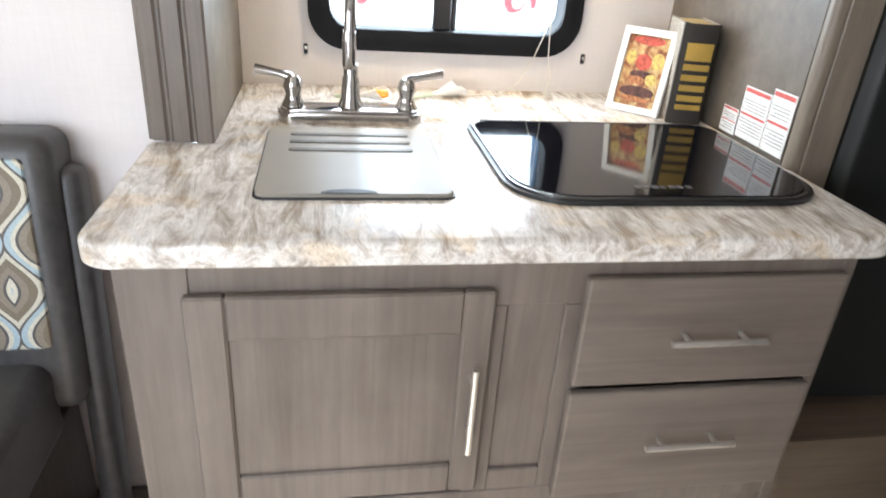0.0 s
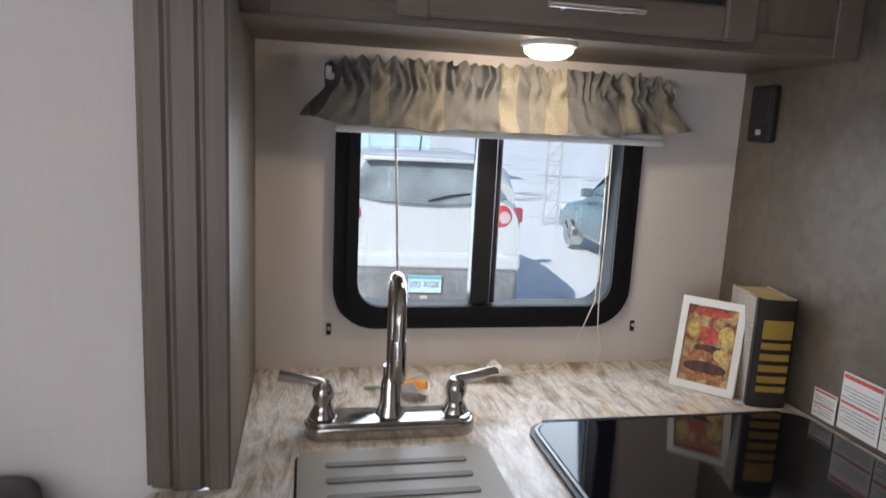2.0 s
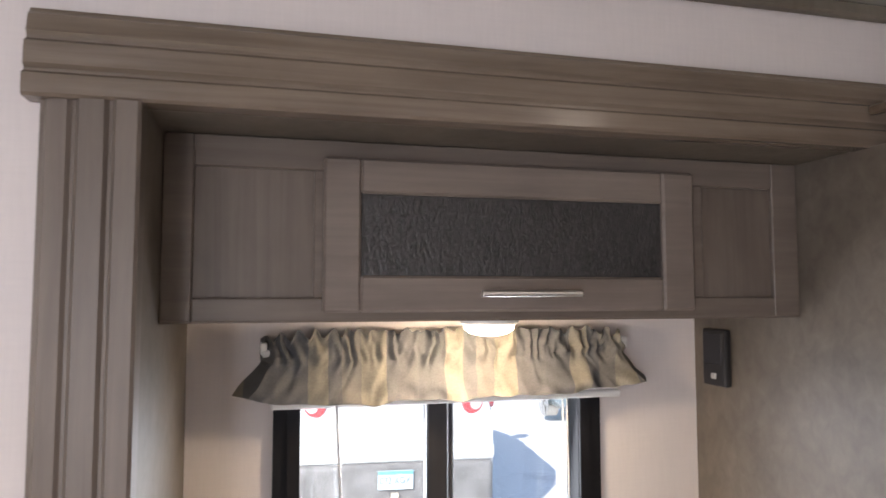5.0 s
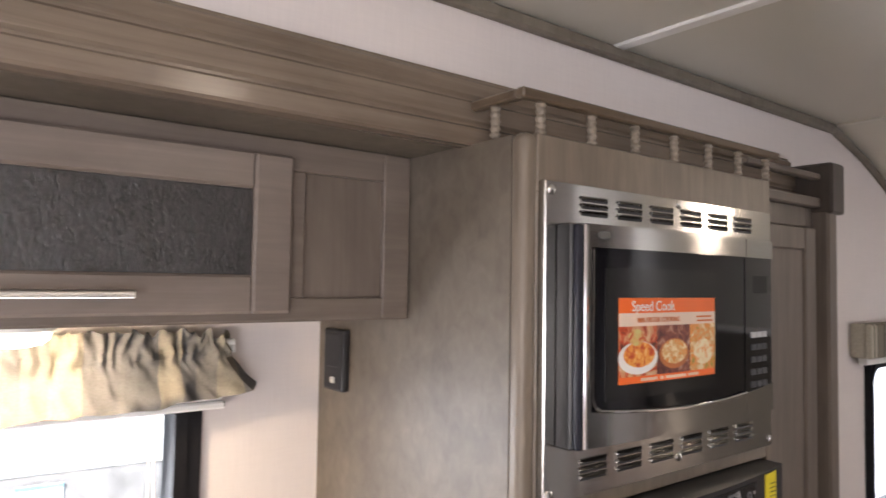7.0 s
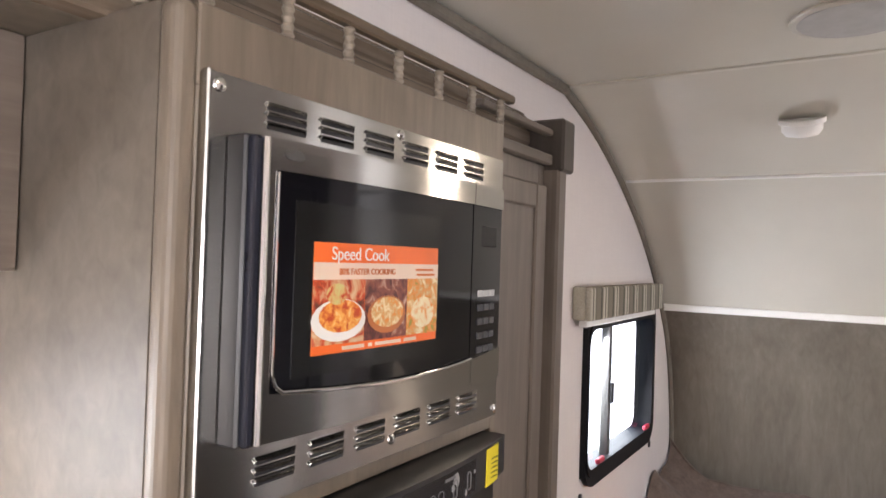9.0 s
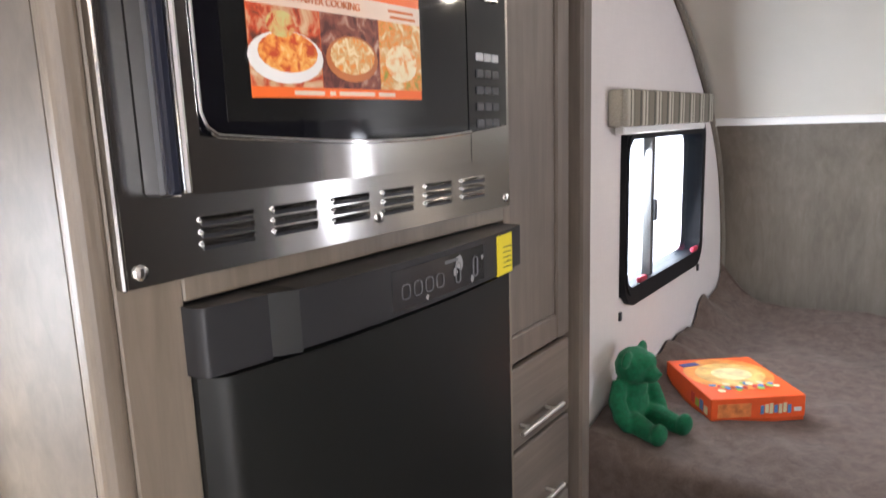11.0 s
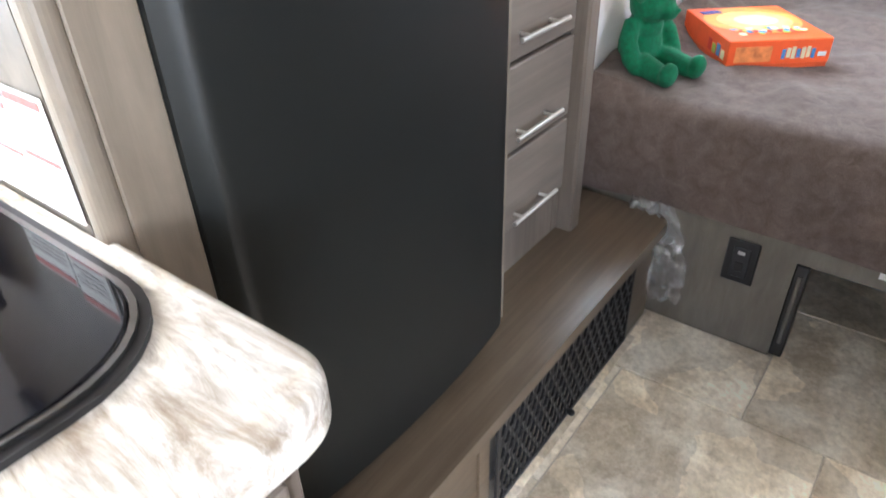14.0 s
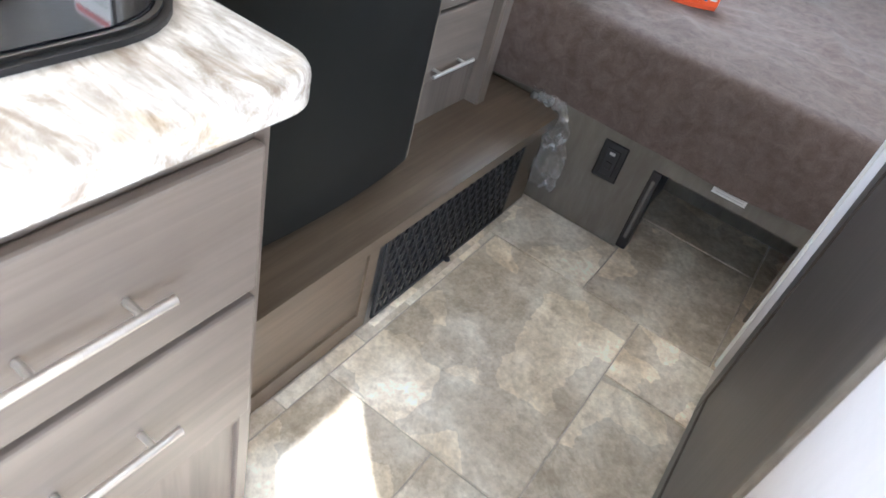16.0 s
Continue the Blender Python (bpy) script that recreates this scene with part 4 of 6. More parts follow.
def tall_cabinet():
    t = thing("fridge_cabinet", (1.3, 1.5, 0.35), "tall grey oak cabinet holding microwave and fridge", "cabinet")
    part("side_panel", box(0.9515, 0.968, FACE + 0.028, 1.827, 0.35, 1.934), BOARD, t, "taupe textured side panel")
    part("edge_post", box(0.9495, 0.982, FACE - 0.001, FACE + 0.032, 0.35, 1.937, 0.014, seg=5), WOOD_BEIGE, t)
    bm = box(0.978, 1.678, FACE, FACE + 0.02, 1.850, 1.937, 0.002)
    box(0.978, 1.046, FACE, FACE + 0.02, 0.35, 1.850, 0.002, bm)
    box(1.655, 1.678, FACE, FACE + 0.02, 0.35, 1.850, 0.002, bm)
    box(1.046, 1.655, FACE, FACE + 0.02, 1.362, 1.400, 0.002, bm)
    part("face_frame", bm, WOOD_BEIGE, t)
    part("top_board", box(0.969, 1.659, FACE + 0.046, 1.36, 1.921, 1.932), WOOD_H, t)
    part("side_panel", box(1.660, 1.678, FACE + 0.02, 1.80, 0.35, 1.934), WOOD_V, t)
    return t


tall_cabinet()


def gallery_rail():
    t = thing("gallery_rail", (1.3, 1.22, 1.937), "low spindle gallery rail on top of the fridge cabinet", "rail")
    part("top_rail", box(0.946, 1.72, FACE - 0.002, FACE + 0.016, 1.986, 2.002, 0.003), WOOD_WARM, t)
    part("top_rail", box(0.946, 0.964, FACE + 0.016, 1.322, 1.986, 2.002, 0.003), WOOD_WARM, t)
    part("top_rail", box(1.70, 2.06, 1.262, 1.285, 1.986, 2.002, 0.003), WOOD_H, t)
    part("bottom_rail", box(1.70, 2.06, 1.262, 1.285, 1.915, 1.94, 0.003), WOOD_H, t)
    prof = [(0.006, 0), (0.009, 0.004), (0.006, 0.009), (0.0085, 0.014), (0.006, 0.019), (0.0085, 0.025), (0.006, 0.031), (0.0085, 0.036), (0.006, 0.041), (0.009, 0.046), (0.006, 0.050)]
    pale = plain("pale_spindle_wood", (0.24, 0.205, 0.165), 0.5)
    for x, y in ((0.955, 1.272), (0.992, 1.211), (1.110, 1.211), (1.224, 1.211), (1.340, 1.211), (1.453, 1.211), (1.563, 1.211), (1.675, 1.211)):
        part("spindle", lathe(prof, 14, Matrix.Translation((x, y, 1.9365))), pale, t, "pale turned spindle", True)
    return t


gallery_rail()


def microwave():
    t = thing("microwave", (1.33, 1.2, 1.39), "built-in stainless steel microwave with trim kit and food sticker", "microwave")
    W0, W1, Z0, Z1, Y = 0.979, 1.662, 1.388, 1.866, FACE - 0.008
    hole = shifted(rounded(0.560, 0.326, 0.002, 2), 1.311 - (W0 + W1) / 2, 1.640 - (Z0 + Z1) / 2)
    bm = slab(rounded(W1 - W0, Z1 - Z0, 0.004, 2), -0.006, 0.0, facing((W0 + W1) / 2, Y, (Z0 + Z1) / 2), hole)
    trim = part("trim_plate", bm, STEEL, t, "brushed steel trim plate")
    part("trim_flange", box(W0 - 0.001, W0 + 0.005, Y - 0.009, Y + 0.004, Z0, Z1, 0.002), STEEL, t)
    for zs in ((1.825, 1.836, 1.847), (1.418, 1.430, 1.442)):
        for k in range(6):
            x0 = 1.066 + 0.0905 * k
            for z in zs:
                lip = sheet(lambda u, v: Vector((x0 + 0.066 * u, Y - 0.0005 - 0.008 * math.sin(math.pi * min(1, v * 1.1)) * math.sin(math.pi * min(1, max(0.04, u))) ** 0.3, z - 0.003 + 0.006 * v)), 10, 4, 0.001)
                part("louvre", lip, STEEL, trim, "", True)
                part("louvre_gap", box(x0 + 0.002, x0 + 0.064, Y - 0.0012, Y + 0.001, z - 0.0065, z - 0.0028), RUBBER, trim)
    for x, z in ((1.000, 1.853), (1.000, 1.402), (1.650, 1.402), (1.330, 1.4105), (1.33, 1.857)):
        part("screw", lathe([(0.0075, 0), (0.0075, 0.002), (0.004, 0.0045)], 14, facing(x, Y, z)), CHROME, t, "", True)
    part("body", box(1.03, 1.612, 1.185, 1.55, 1.47, 1.80), BLACK, t)

    def front(x):
        return 1.150 + 0.016 * ((x - 1.30) / 0.31) ** 2

    def skin(x0, x1, z0, z1, off, nu=16):
        """A bowed front piece between fixed depths; z0 may be a rule of x."""
        lo = z0 if callable(z0) else (lambda x: z0)
        hi = z1 if callable(z1) else (lambda x: z1)
        fn = lambda u, v: Vector((x0 + (x1 - x0) * u, front(x0 + (x1 - x0) * u) + off, lo(x0 + (x1 - x0) * u) + (hi(x0 + (x1 - x0) * u) - lo(x0 + (x1 - x0) * u)) * v))
        bm = sheet(fn, nu, 1)
        r = bmesh.ops.extrude_face_region(bm, geom=list(bm.faces))
        for g in r["geom"]:
            if isinstance(g, bmesh.types.BMVert):
                g.co.y += 0.020
        return bm

    sag = lambda x: 1.524 - 0.016 * math.cos((x - 1.33) / 0.29 * math.pi / 2)
    d = part("door", skin(1.028, 1.490, 1.470, sag, 0.0), STEEL, t, "brushed steel bowed door", True)
    part("door_rail", skin(1.028, 1.490, 1.768, 1.803, 0.0), STEEL, d, "", True)
    part("door_stile", skin(1.028, 1.052, sag, 1.768, 0.0, 3), STEEL, d, "", True)
    part("door_side", box(1.012, 1.0285, 1.166, 1.196, 1.470, 1.803, 0.003), BLACK, d)
    part("door_handle", box(1.013, 1.0265, 1.153, 1.166, 1.472, 1.801, 0.004, seg=2), plain("navy_black_gloss", (0.016, 0.018, 0.028), 0.15), d, "glossy black vertical grip")
    # thin chrome tube added to draw the window light along this edge
    part("door_edge_glint", tube([(1.0295, 1.1525, 1.474), (1.0295, 1.1525, 1.800)], 0.0040, 8), CHROME, d, "chrome tube for the light caught on the door edge", True)
    part("door_window", skin(1.052, 1.490, sag, 1.768, 0.004), BLACK_GLASS, d, "black door glass", True)
    part("screen", skin(1.085, 1.385, 1.535, 1.738, 0.0032), plain("dim_oven_mesh", (0.010, 0.010, 0.010), 0.14), d, "dim see-through mesh", True)
    bead = [(1.0535, front(1.0535) - 0.0005, 1.766), (1.0535, front(1.0535) - 0.0005, sag(1.0535) + 0.022), (1.0590, front(1.059) - 0.0005, sag(1.059) + 0.008)]
    bead += [(x, front(x) - 0.0005, sag(x) + 0.001) for x in [1.070 + 0.042 * k for k in range(11)]]
    part("glass_edge", tube(bead, 0.0026, 8), CHROME, d, "bright edge of the door glass", True)
    part("chin", skin(1.492, 1.612, 1.470, sag, 0.0, 5), STEEL, t, "", True)
    part("brow", skin(1.492, 1.612, 1.768, 1.803, 0.0, 5), STEEL, t, "", True)
    c = part("control_panel", skin(1.492, 1.612, sag, 1.768, 0.003, 5), BLACK_GLASS, t, "black control panel", True)
    for i in range(3):
        for j in range(5):
            x, z = 1.515 + 0.024 * i, 1.626 - 0.0235 * j
            part("button", box(x, x + 0.017, front(x) + 0.0005, front(x) + 0.004, z - 0.011, z, 0.001), GREY_GLOW if j == 0 else plain("dark_button", (0.045, 0.045, 0.048), 0.4), c)
    part("display", box(1.515, 1.58, front(1.55) + 0.001, front(1.55) + 0.005, 1.70, 1.735, 0.001), plain("display_black", (0.01, 0.012, 0.012), 0.1), c)
    part("badge", slab([(0.016 * math.cos(a), 0.006 * math.sin(a)) for a in [math.pi * k / 10 for k in range(20)]], 0, 0.0015, facing(1.078, front(1.078) + 0.0005, 1.787)), STEEL_DARK, d)
    return t, front


microwave_thing, mw_front = microwave()


def food_sticker():
    t = microwave_thing
    X0, X1, Z0, Z1 = 1.1130, 1.3760, 1.5580, 1.6920
    lay = lambda x: mw_front(x) + 0.0030
    piece = lambda x0, x1, z0, z1, k: sheet(lambda u, v: Vector((x0 + (x1 - x0) * u, lay(x0 + (x1 - x0) * u) - 0.0006 * k, z0 + (z1 - z0) * v)), 8, 1, 0.0004)
    s = part("sticker", piece(X0, X1, Z0, Z1, 1), plain("sticker_orange", (0.85, 0.16, 0.03), 0.35, mottle=0.05), t, "orange and white food sticker")
    cream = plain("sticker_cream", (0.78, 0.62, 0.50), 0.4, mottle=0.05)
    part("pale_band", piece(X0, X1, 1.6475, 1.6680, 2), cream, s)
    def dish(name, stops, scale):
        m, n, l, b = shader(name)
        l.new(ramp(n, l, noise_tex(n, l, coords(n, l), scale, 5, 0.6, 0.8), stops), b.inputs["Base Color"])
        b.inputs["Roughness"].default_value = 0.45
        return m

    red, amber, tan, pale, leaf, dark = (0.55, 0.07, 0.02), (0.78, 0.27, 0.05), (0.66, 0.40, 0.16), (0.82, 0.68, 0.42), (0.30, 0.32, 0.06), (0.12, 0.03, 0.02)
    part("picture", piece(X0, 1.204, 1.5690, 1.6475, 2), dish("food_backdrop", [(0.35, dark), (0.45, red), (0.55, (0.62, 0.36, 0.20)), (0.66, (0.70, 0.52, 0.34))], 38), s, "plate of food picture")
    part("picture", piece(1.205, 1.296, 1.5690, 1.6475, 2), dish("dark_table", [(0.40, (0.10, 0.03, 0.03)), (0.55, (0.28, 0.09, 0.06)), (0.66, (0.60, 0.42, 0.34))], 45), s, "pizza picture")
    part("picture", piece(1.297, X1, 1.5690, 1.6475, 2), dish("golden_food", [(0.34, leaf), (0.44, amber), (0.54, tan), (0.64, pale)], 55), s, "pasta picture")

    def disc(cx, cz, rx, rz, k):
        def fn(u, v):
            x = cx + rx * v * math.cos(2 * math.pi * u)
            return Vector((x, lay(x) - 0.0006 * k, cz + rz * v * math.sin(2 * math.pi * u)))
        return sheet(fn, 20, 3, 0.0003)

    part("plate", disc(1.158, 1.598, 0.048, 0.026, 3), PAPER_WHITE, s)
    part("food", disc(1.160, 1.603, 0.038, 0.020, 4), dish("saucy_food", [(0.36, red), (0.48, amber), (0.58, (0.85, 0.45, 0.12)), (0.68, pale)], 75), s)
    part("food", disc(1.152, 1.630, 0.018, 0.013, 4), dish("salad", [(0.36, red), (0.46, tan), (0.56, (0.60, 0.55, 0.22))], 60), s)
    part("plate", disc(1.251, 1.601, 0.041, 0.025, 3), plain("terracotta", (0.50, 0.17, 0.06), 0.5), s)
    part("food", disc(1.251, 1.604, 0.035, 0.020, 4), dish("baked_cheese", [(0.36, amber), (0.48, tan), (0.60, pale)], 110), s)
    part("food", disc(1.335, 1.600, 0.030, 0.022, 4), dish("pasta", [(0.36, amber), (0.50, pale), (0.66, (0.86, 0.78, 0.58))], 60), s)
    ink = plain("dark_orange_ink", (0.62, 0.16, 0.04), 0.5)
    lettering("words", "Speed Cook", 0.023, facing(1.136, lay(1.28) - 0.0022, 1.6715), PAPER_WHITE, s)
    lettering("words", "80% FASTER COOKING", 0.0112, facing(1.150, lay(1.29) - 0.0026, 1.6535), ink, s)
    for x0, x1, z in ((1.315, 1.362, 1.6585), (1.318, 1.366, 1.6515)):
        part("small_print", piece(x0, x1, z, z + 0.003, 3), ink, s)
    for x0, x1 in ((1.165, 1.206), (1.214, 1.222), (1.228, 1.285), (1.292, 1.322)):
        part("small_print", piece(x0, x1, 1.561, 1.5655, 2), cream, s)


food_sticker()


def fridge():
    t = thing("fridge", (1.34, 1.3, 0.355), "charcoal built-in camper fridge with top control panel", "fridge")
    X0, X1 = 1.046, 1.640
    part("body", box(X0, 1.655, 1.215, 1.78, 0.355, 1.362), BLACK, t)

    def arc(x):
        return 1.152 + 0.024 * abs((x - 1.343) / 0.30) ** 2.2

    def bow(x):
        w = abs((x - 1.343) / 0.30)
        return 1.152 + 0.024 * w ** 2.2 + 0.020 * max(0.0, (w - 0.925) / 0.065)

    def convex(x0, x1, z0, z1, off, nu=24, deep=0.045, nv=1):
        fn = lambda u, v: Vector((x0 + (x1 - x0) * u, bow(x0 + (x1 - x0) * u) + off, z0 + (z1 - z0) * v))
        bm = sheet(fn, nu, nv)
        r = bmesh.ops.extrude_face_region(bm, geom=list(bm.faces))
        for g in r["geom"]:
            if isinstance(g, bmesh.types.BMVert):
                g.co.y = 1.213
        return bm

    d = part("door", convex(X0, X1, 0.388, 1.284, 0.0, 72), CHARCOAL, t, "bowed charcoal door", True)
    def strip(x0, x1, z0, z1, off, nu):
        """A piece of the top strip: square ended, off(x) is how far it stands back."""
        fn = lambda u, v: Vector((x0 + (x1 - x0) * u, arc(x0 + (x1 - x0) * u) + off(x0 + (x1 - x0) * u), z0 + (z1 - z0) * v))
        bm = sheet(fn, nu, 1)
        r = bmesh.ops.extrude_face_region(bm, geom=list(bm.faces))
        for g in r["geom"]:
            if isinstance(g, bmesh.types.BMVert):
                g.co.y = 1.213
        return bm

    c = part("control_panel", strip(1.146, X1, 1.294, 1.360, lambda x: -0.012, 60), CHARCOAL_LIGHT, t, "grey top control strip", True)
    part("end_panel", strip(X0 - 0.005, 1.118, 1.288, 1.359, lambda x: 0.001 + 0.012 * max(0.0, 1 - (x - X0 + 0.005) / 0.009) ** 2, 40), CHARCOAL_LIGHT, c, "recessed end of the strip", True)
    part("finger_grip", strip(1.118, 1.146, 1.2905, 1.3595, lambda x: 0.001 - 0.013 * (x - 1.118) / 0.028, 4), CHARCOAL, c, "slanted grip notch")
    part("label_field", convex(1.285, 1.500, 1.300, 1.352, -0.0128, 10), plain("gloss_black_strip", (0.018, 0.018, 0.02), 0.2), c, "", True)
    for i in range(4):
        x = 1.302 + 0.024 * i
        part("symbol", slab(rounded(0.017, 0.020, 0.006, 4), 0, 0.0008, facing(x + 0.008, bow(x) - 0.0135, 1.322), rounded(0.0145, 0.0175, 0.005, 4)), plain("dim_print", (0.13, 0.13, 0.135), 0.4), c)
    for i in range(2):
        x = 1.425 + 0.047 * i
        part("knob", slab(rounded(0.012, 0.030, 0.006, 4), 0, 0.0016, facing(x, bow(x) - 0.0135, 1.324), rounded(0.009, 0.027, 0.004, 4)), plain("dim_print", (0.13, 0.13, 0.135), 0.4), c)
    part("brand_bar", box(1.395, 1.425, bow(1.41) - 0.0142, bow(1.41) - 0.012, 1.341, 1.345), plain("dim_print", (0.13, 0.13, 0.135), 0.4), c)
    rng = random.Random(9)
    for cx, cz, r in ((1.428, 1.338, 0.012), (1.418, 1.327, 0.007), (1.352, 1.306, 0.004), (1.462, 1.308, 0.005), (1.492, 1.334, 0.004)):
        ring = [(r * rng.uniform(0.45, 1.0) * math.cos(2 * math.pi * k / 11), 1.25 * r * rng.uniform(0.5, 1.0) * math.sin(2 * math.pi * k / 11)) for k in range(11)]
        part("torn_sticker", slab(ring, 0, 0.0008, facing(cx, arc(cx) - 0.0138, cz)), plain("grey_film", (0.30, 0.30, 0.30), 0.3), c, "torn scrap of clear film")
    part("energy_label", convex(1.545, 1.600, 1.292, 1.355, -0.0135, 4), YELLOW, c, "yellow energy label", True)
    for k in range(5):
        part("print_line", box(1.552, 1.590, bow(1.57) - 0.0142, bow(1.57) - 0.0125, 1.302 + 0.008 * k, 1.3035 + 0.008 * k), plain("olive_print", (0.25, 0.22, 0.03), 0.6), c)
    return t


fridge()


def pantry():
    t = thing("pantry_cabinet", (1.87, 1.5, 0.35), "narrow grey oak pantry with tall door over three drawers", "cabinet")
    Y = 1.285
    bm = box(1.680, 1.700, Y, Y + 0.02, 0.35, 1.915, 0.002)
    box(2.030, 2.062, Y, Y + 0.02, 0.35, 1.915, 0.002, bm)
    box(1.70, 2.03, Y, Y + 0.02, 1.865, 1.915, 0.002, bm)
    box(1.70, 2.03, Y, Y + 0.02, 0.35, 0.480, 0.002, bm)
    part("face_frame", bm, WOOD_V, t)
    part("carcass", box(1.680, 2.06, Y + 0.02, 1.78, 0.35, 1.93), WOOD_V, t)
    rails, inner = framed_panel(1.695, 2.038, 1.050, 1.862, Y - 0.020, 0.018, 0.058, 0.008)
    d = part("door", rails, WOOD_V, t)
    part("door_panel", inner, WOOD_V, d)
    for z0, z1, hz in ((0.865, 1.040, 0.913), (0.675, 0.857, 0.718), (0.486, 0.667, 0.521)):
        d = part("drawer_front", box(1.695, 2.038, Y - 0.020, Y - 0.002, z0, z1, 0.005, seg=2), WOOD_H, t)
        bar_handle(d, (1.775, Y - 0.045, hz), (1.958, Y - 0.045, hz), (0, -0.025, 0), 0.005)
    return t


pantry()

# ---- step and furnace grille ----
STEP = 0.348


def fridge_step():
    t = thing("fridge_step", (1.6, 1.15, 0), "grey-brown wood step ledge under the fridge with panelled riser", "step")
    out = [(0.93, 1.40), (0.93, 1.058)]
    for i in range(9):
        a = -math.pi / 2 + math.pi / 2 * i / 8
        out.append((2.285 - 0.045 + 0.045 * math.cos(a), 1.058 + 0.045 + 0.045 * math.sin(a)))
    out += [(2.285, 1.40)]
    bm = bmesh.new()
    lo, hi = [[bm.verts.new((x, y, z)) for x, y in out] for z in (STEP - 0.034, STEP)]
    for i in range(len(out)):
        j = (i + 1) % len(out)
        bm.faces.new((lo[i], lo[j], hi[j], hi[i]))
    bm.faces.new(lo)
    f = bm.faces.new(hi)
    bmesh.ops.bevel(bm, geom=[e for e in f.edges if max(v.co.y for v in e.verts) < 1.3 and min(v.co.x for v in e.verts) > 0.94], offset=0.012, segments=4, affect="EDGES", profile=0.5)
    part("ledge", bm, WOOD_WARM, t, "worn wood ledge", True)
    Y = 1.092
    bm = box(0.94, 1.00, Y, Y + 0.016, 0, STEP - 0.034)
    box(1.00, 2.29, Y, Y + 0.016, STEP - 0.07, STEP - 0.034, bm=bm)
    box(1.00, 1.46, Y, Y + 0.016, 0, 0.055, bm=bm)
    box(1.425, 1.46, Y, Y + 0.016, 0.055, STEP - 0.07, bm=bm)
    box(2.14, 2.29, Y, Y + 0.016, 0, STEP - 0.07, bm=bm)
    part("riser_frame", bm, WOOD_WARM, t)
    part("riser_panel", box(0.998, 1.427, Y + 0.007, Y + 0.015, 0.053, STEP - 0.068), WOOD_WARM, t)
    part("threshold_strip", box(1.47, 2.17, Y - 0.026, Y - 0.006, 0.0, 0.006, 0.002), STONE, t, "pale stone strip under the grille")
    return t


fridge_step()


def furnace_grille():
    t = thing("furnace_grille", (1.8, 1.085, 0.02), "black expanded-metal furnace grille in the step riser", "grille")
    X0, X1, Z0, Z1, Y = 1.475, 2.135, 0.012, STEP - 0.045, 1.082
    bm = box(X0, X1, Y, Y + 0.008, Z0, Z0 + 0.014, 0.002)
    box(X0, X1, Y, Y + 0.008, Z1 - 0.014, Z1, 0.002, bm)
    box(X0, X0 + 0.014, Y, Y + 0.008, Z0, Z1, 0.002, bm)
    box(X1 - 0.014, X1, Y, Y + 0.008, Z0, Z1, 0.002, bm)
    part("grille_frame", bm, BLACK, t)
    part("dark_backing", box(X0 + 0.01, X1 - 0.01, Y + 0.05, Y + 0.052, Z0, Z1), plain("dark_duct", (0.10, 0.10, 0.10), 0.7), t)
    web = bmesh.new()
    nx, nz = 18, 8
    px, pz = (X1 - X0 - 0.02) / nx, (Z1 - Z0 - 0.02) / nz
    for i in range(nx):
        for j in range(nz):
            cx, cz = X0 + 0.01 + px * (i + 0.5 + 0.5 * (j % 2) - 0.25), Z0 + 0.01 + pz * (j + 0.5)
            o = [(px * 0.52 * math.cos(a), pz * 0.98 * math.sin(a)) for a in [math.pi * k / 3 for k in range(6)]]
            h = [(x * 0.66, z * 0.66) for x, z in o]
            ov, hv, db = [], [], []
            for (a, b), (c, d) in zip(o, h):
                ov.append(web.verts.new((cx + a, Y + 0.003, cz + b)))
                hv.append(web.verts.new((cx + c, Y + 0.0015, cz + d)))
                db.append(web.verts.new((cx + c, Y + 0.008, cz + d)))
            for k in range(6):
                q = (k + 1) % 6
                web.faces.new((ov[k], ov[q], hv[q], hv[k]))
                web.faces.new((hv[k], hv[q], db[q], db[k]))
    tagged(part("mesh_web", web, BLACK, t, "black diamond mesh"), kind="stuff")
    part("latch", lathe([(0.007, 0), (0.009, 0.01), (0.004, 0.016)], 12, facing(1.80, Y, Z0 + 0.012)), BLACK, t, "", True)
    return t


furnace_grille()

# ---- bed ----
BX = 2.31
bm = box(BX, BX + 0.016, 0.748, 1.36, 0, 0.42)
box(BX, BX + 0.016, -1.05, 0.305, 0, 0.42, bm=bm)
box(BX, BX + 0.016, 0.305, 0.748, 0.304, 0.42, bm=bm)
structure("bed_base_wall", bm, BOARD_DARK, "taupe bed base board with a pass-through opening")
structure("bed_base_top", box(BX + 0.016, 3.79, -1.05, 1.36, 0.40, 0.42), BOARD_DARK, "bed base board under the mattress")
structure("storage_back", box(2.80, 2.816, -1.05, 1.36, 0, 0.40), BOARD_DARK, "dark back of the under-bed storage")
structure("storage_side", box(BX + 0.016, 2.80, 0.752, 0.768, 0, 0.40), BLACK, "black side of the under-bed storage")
structure("trim", box(BX + 0.002, BX + 0.045, 0.716, 0.7475, 0.004, 0.300, 0.003), BLACK, "black door seal of the storage opening")
structure("trim", box(BX - 0.002, BX + 0.004, 0.726, 0.737, 0.05, 0.27, 0.002), STEEL_DARK, "pale metal strip at the storage opening")


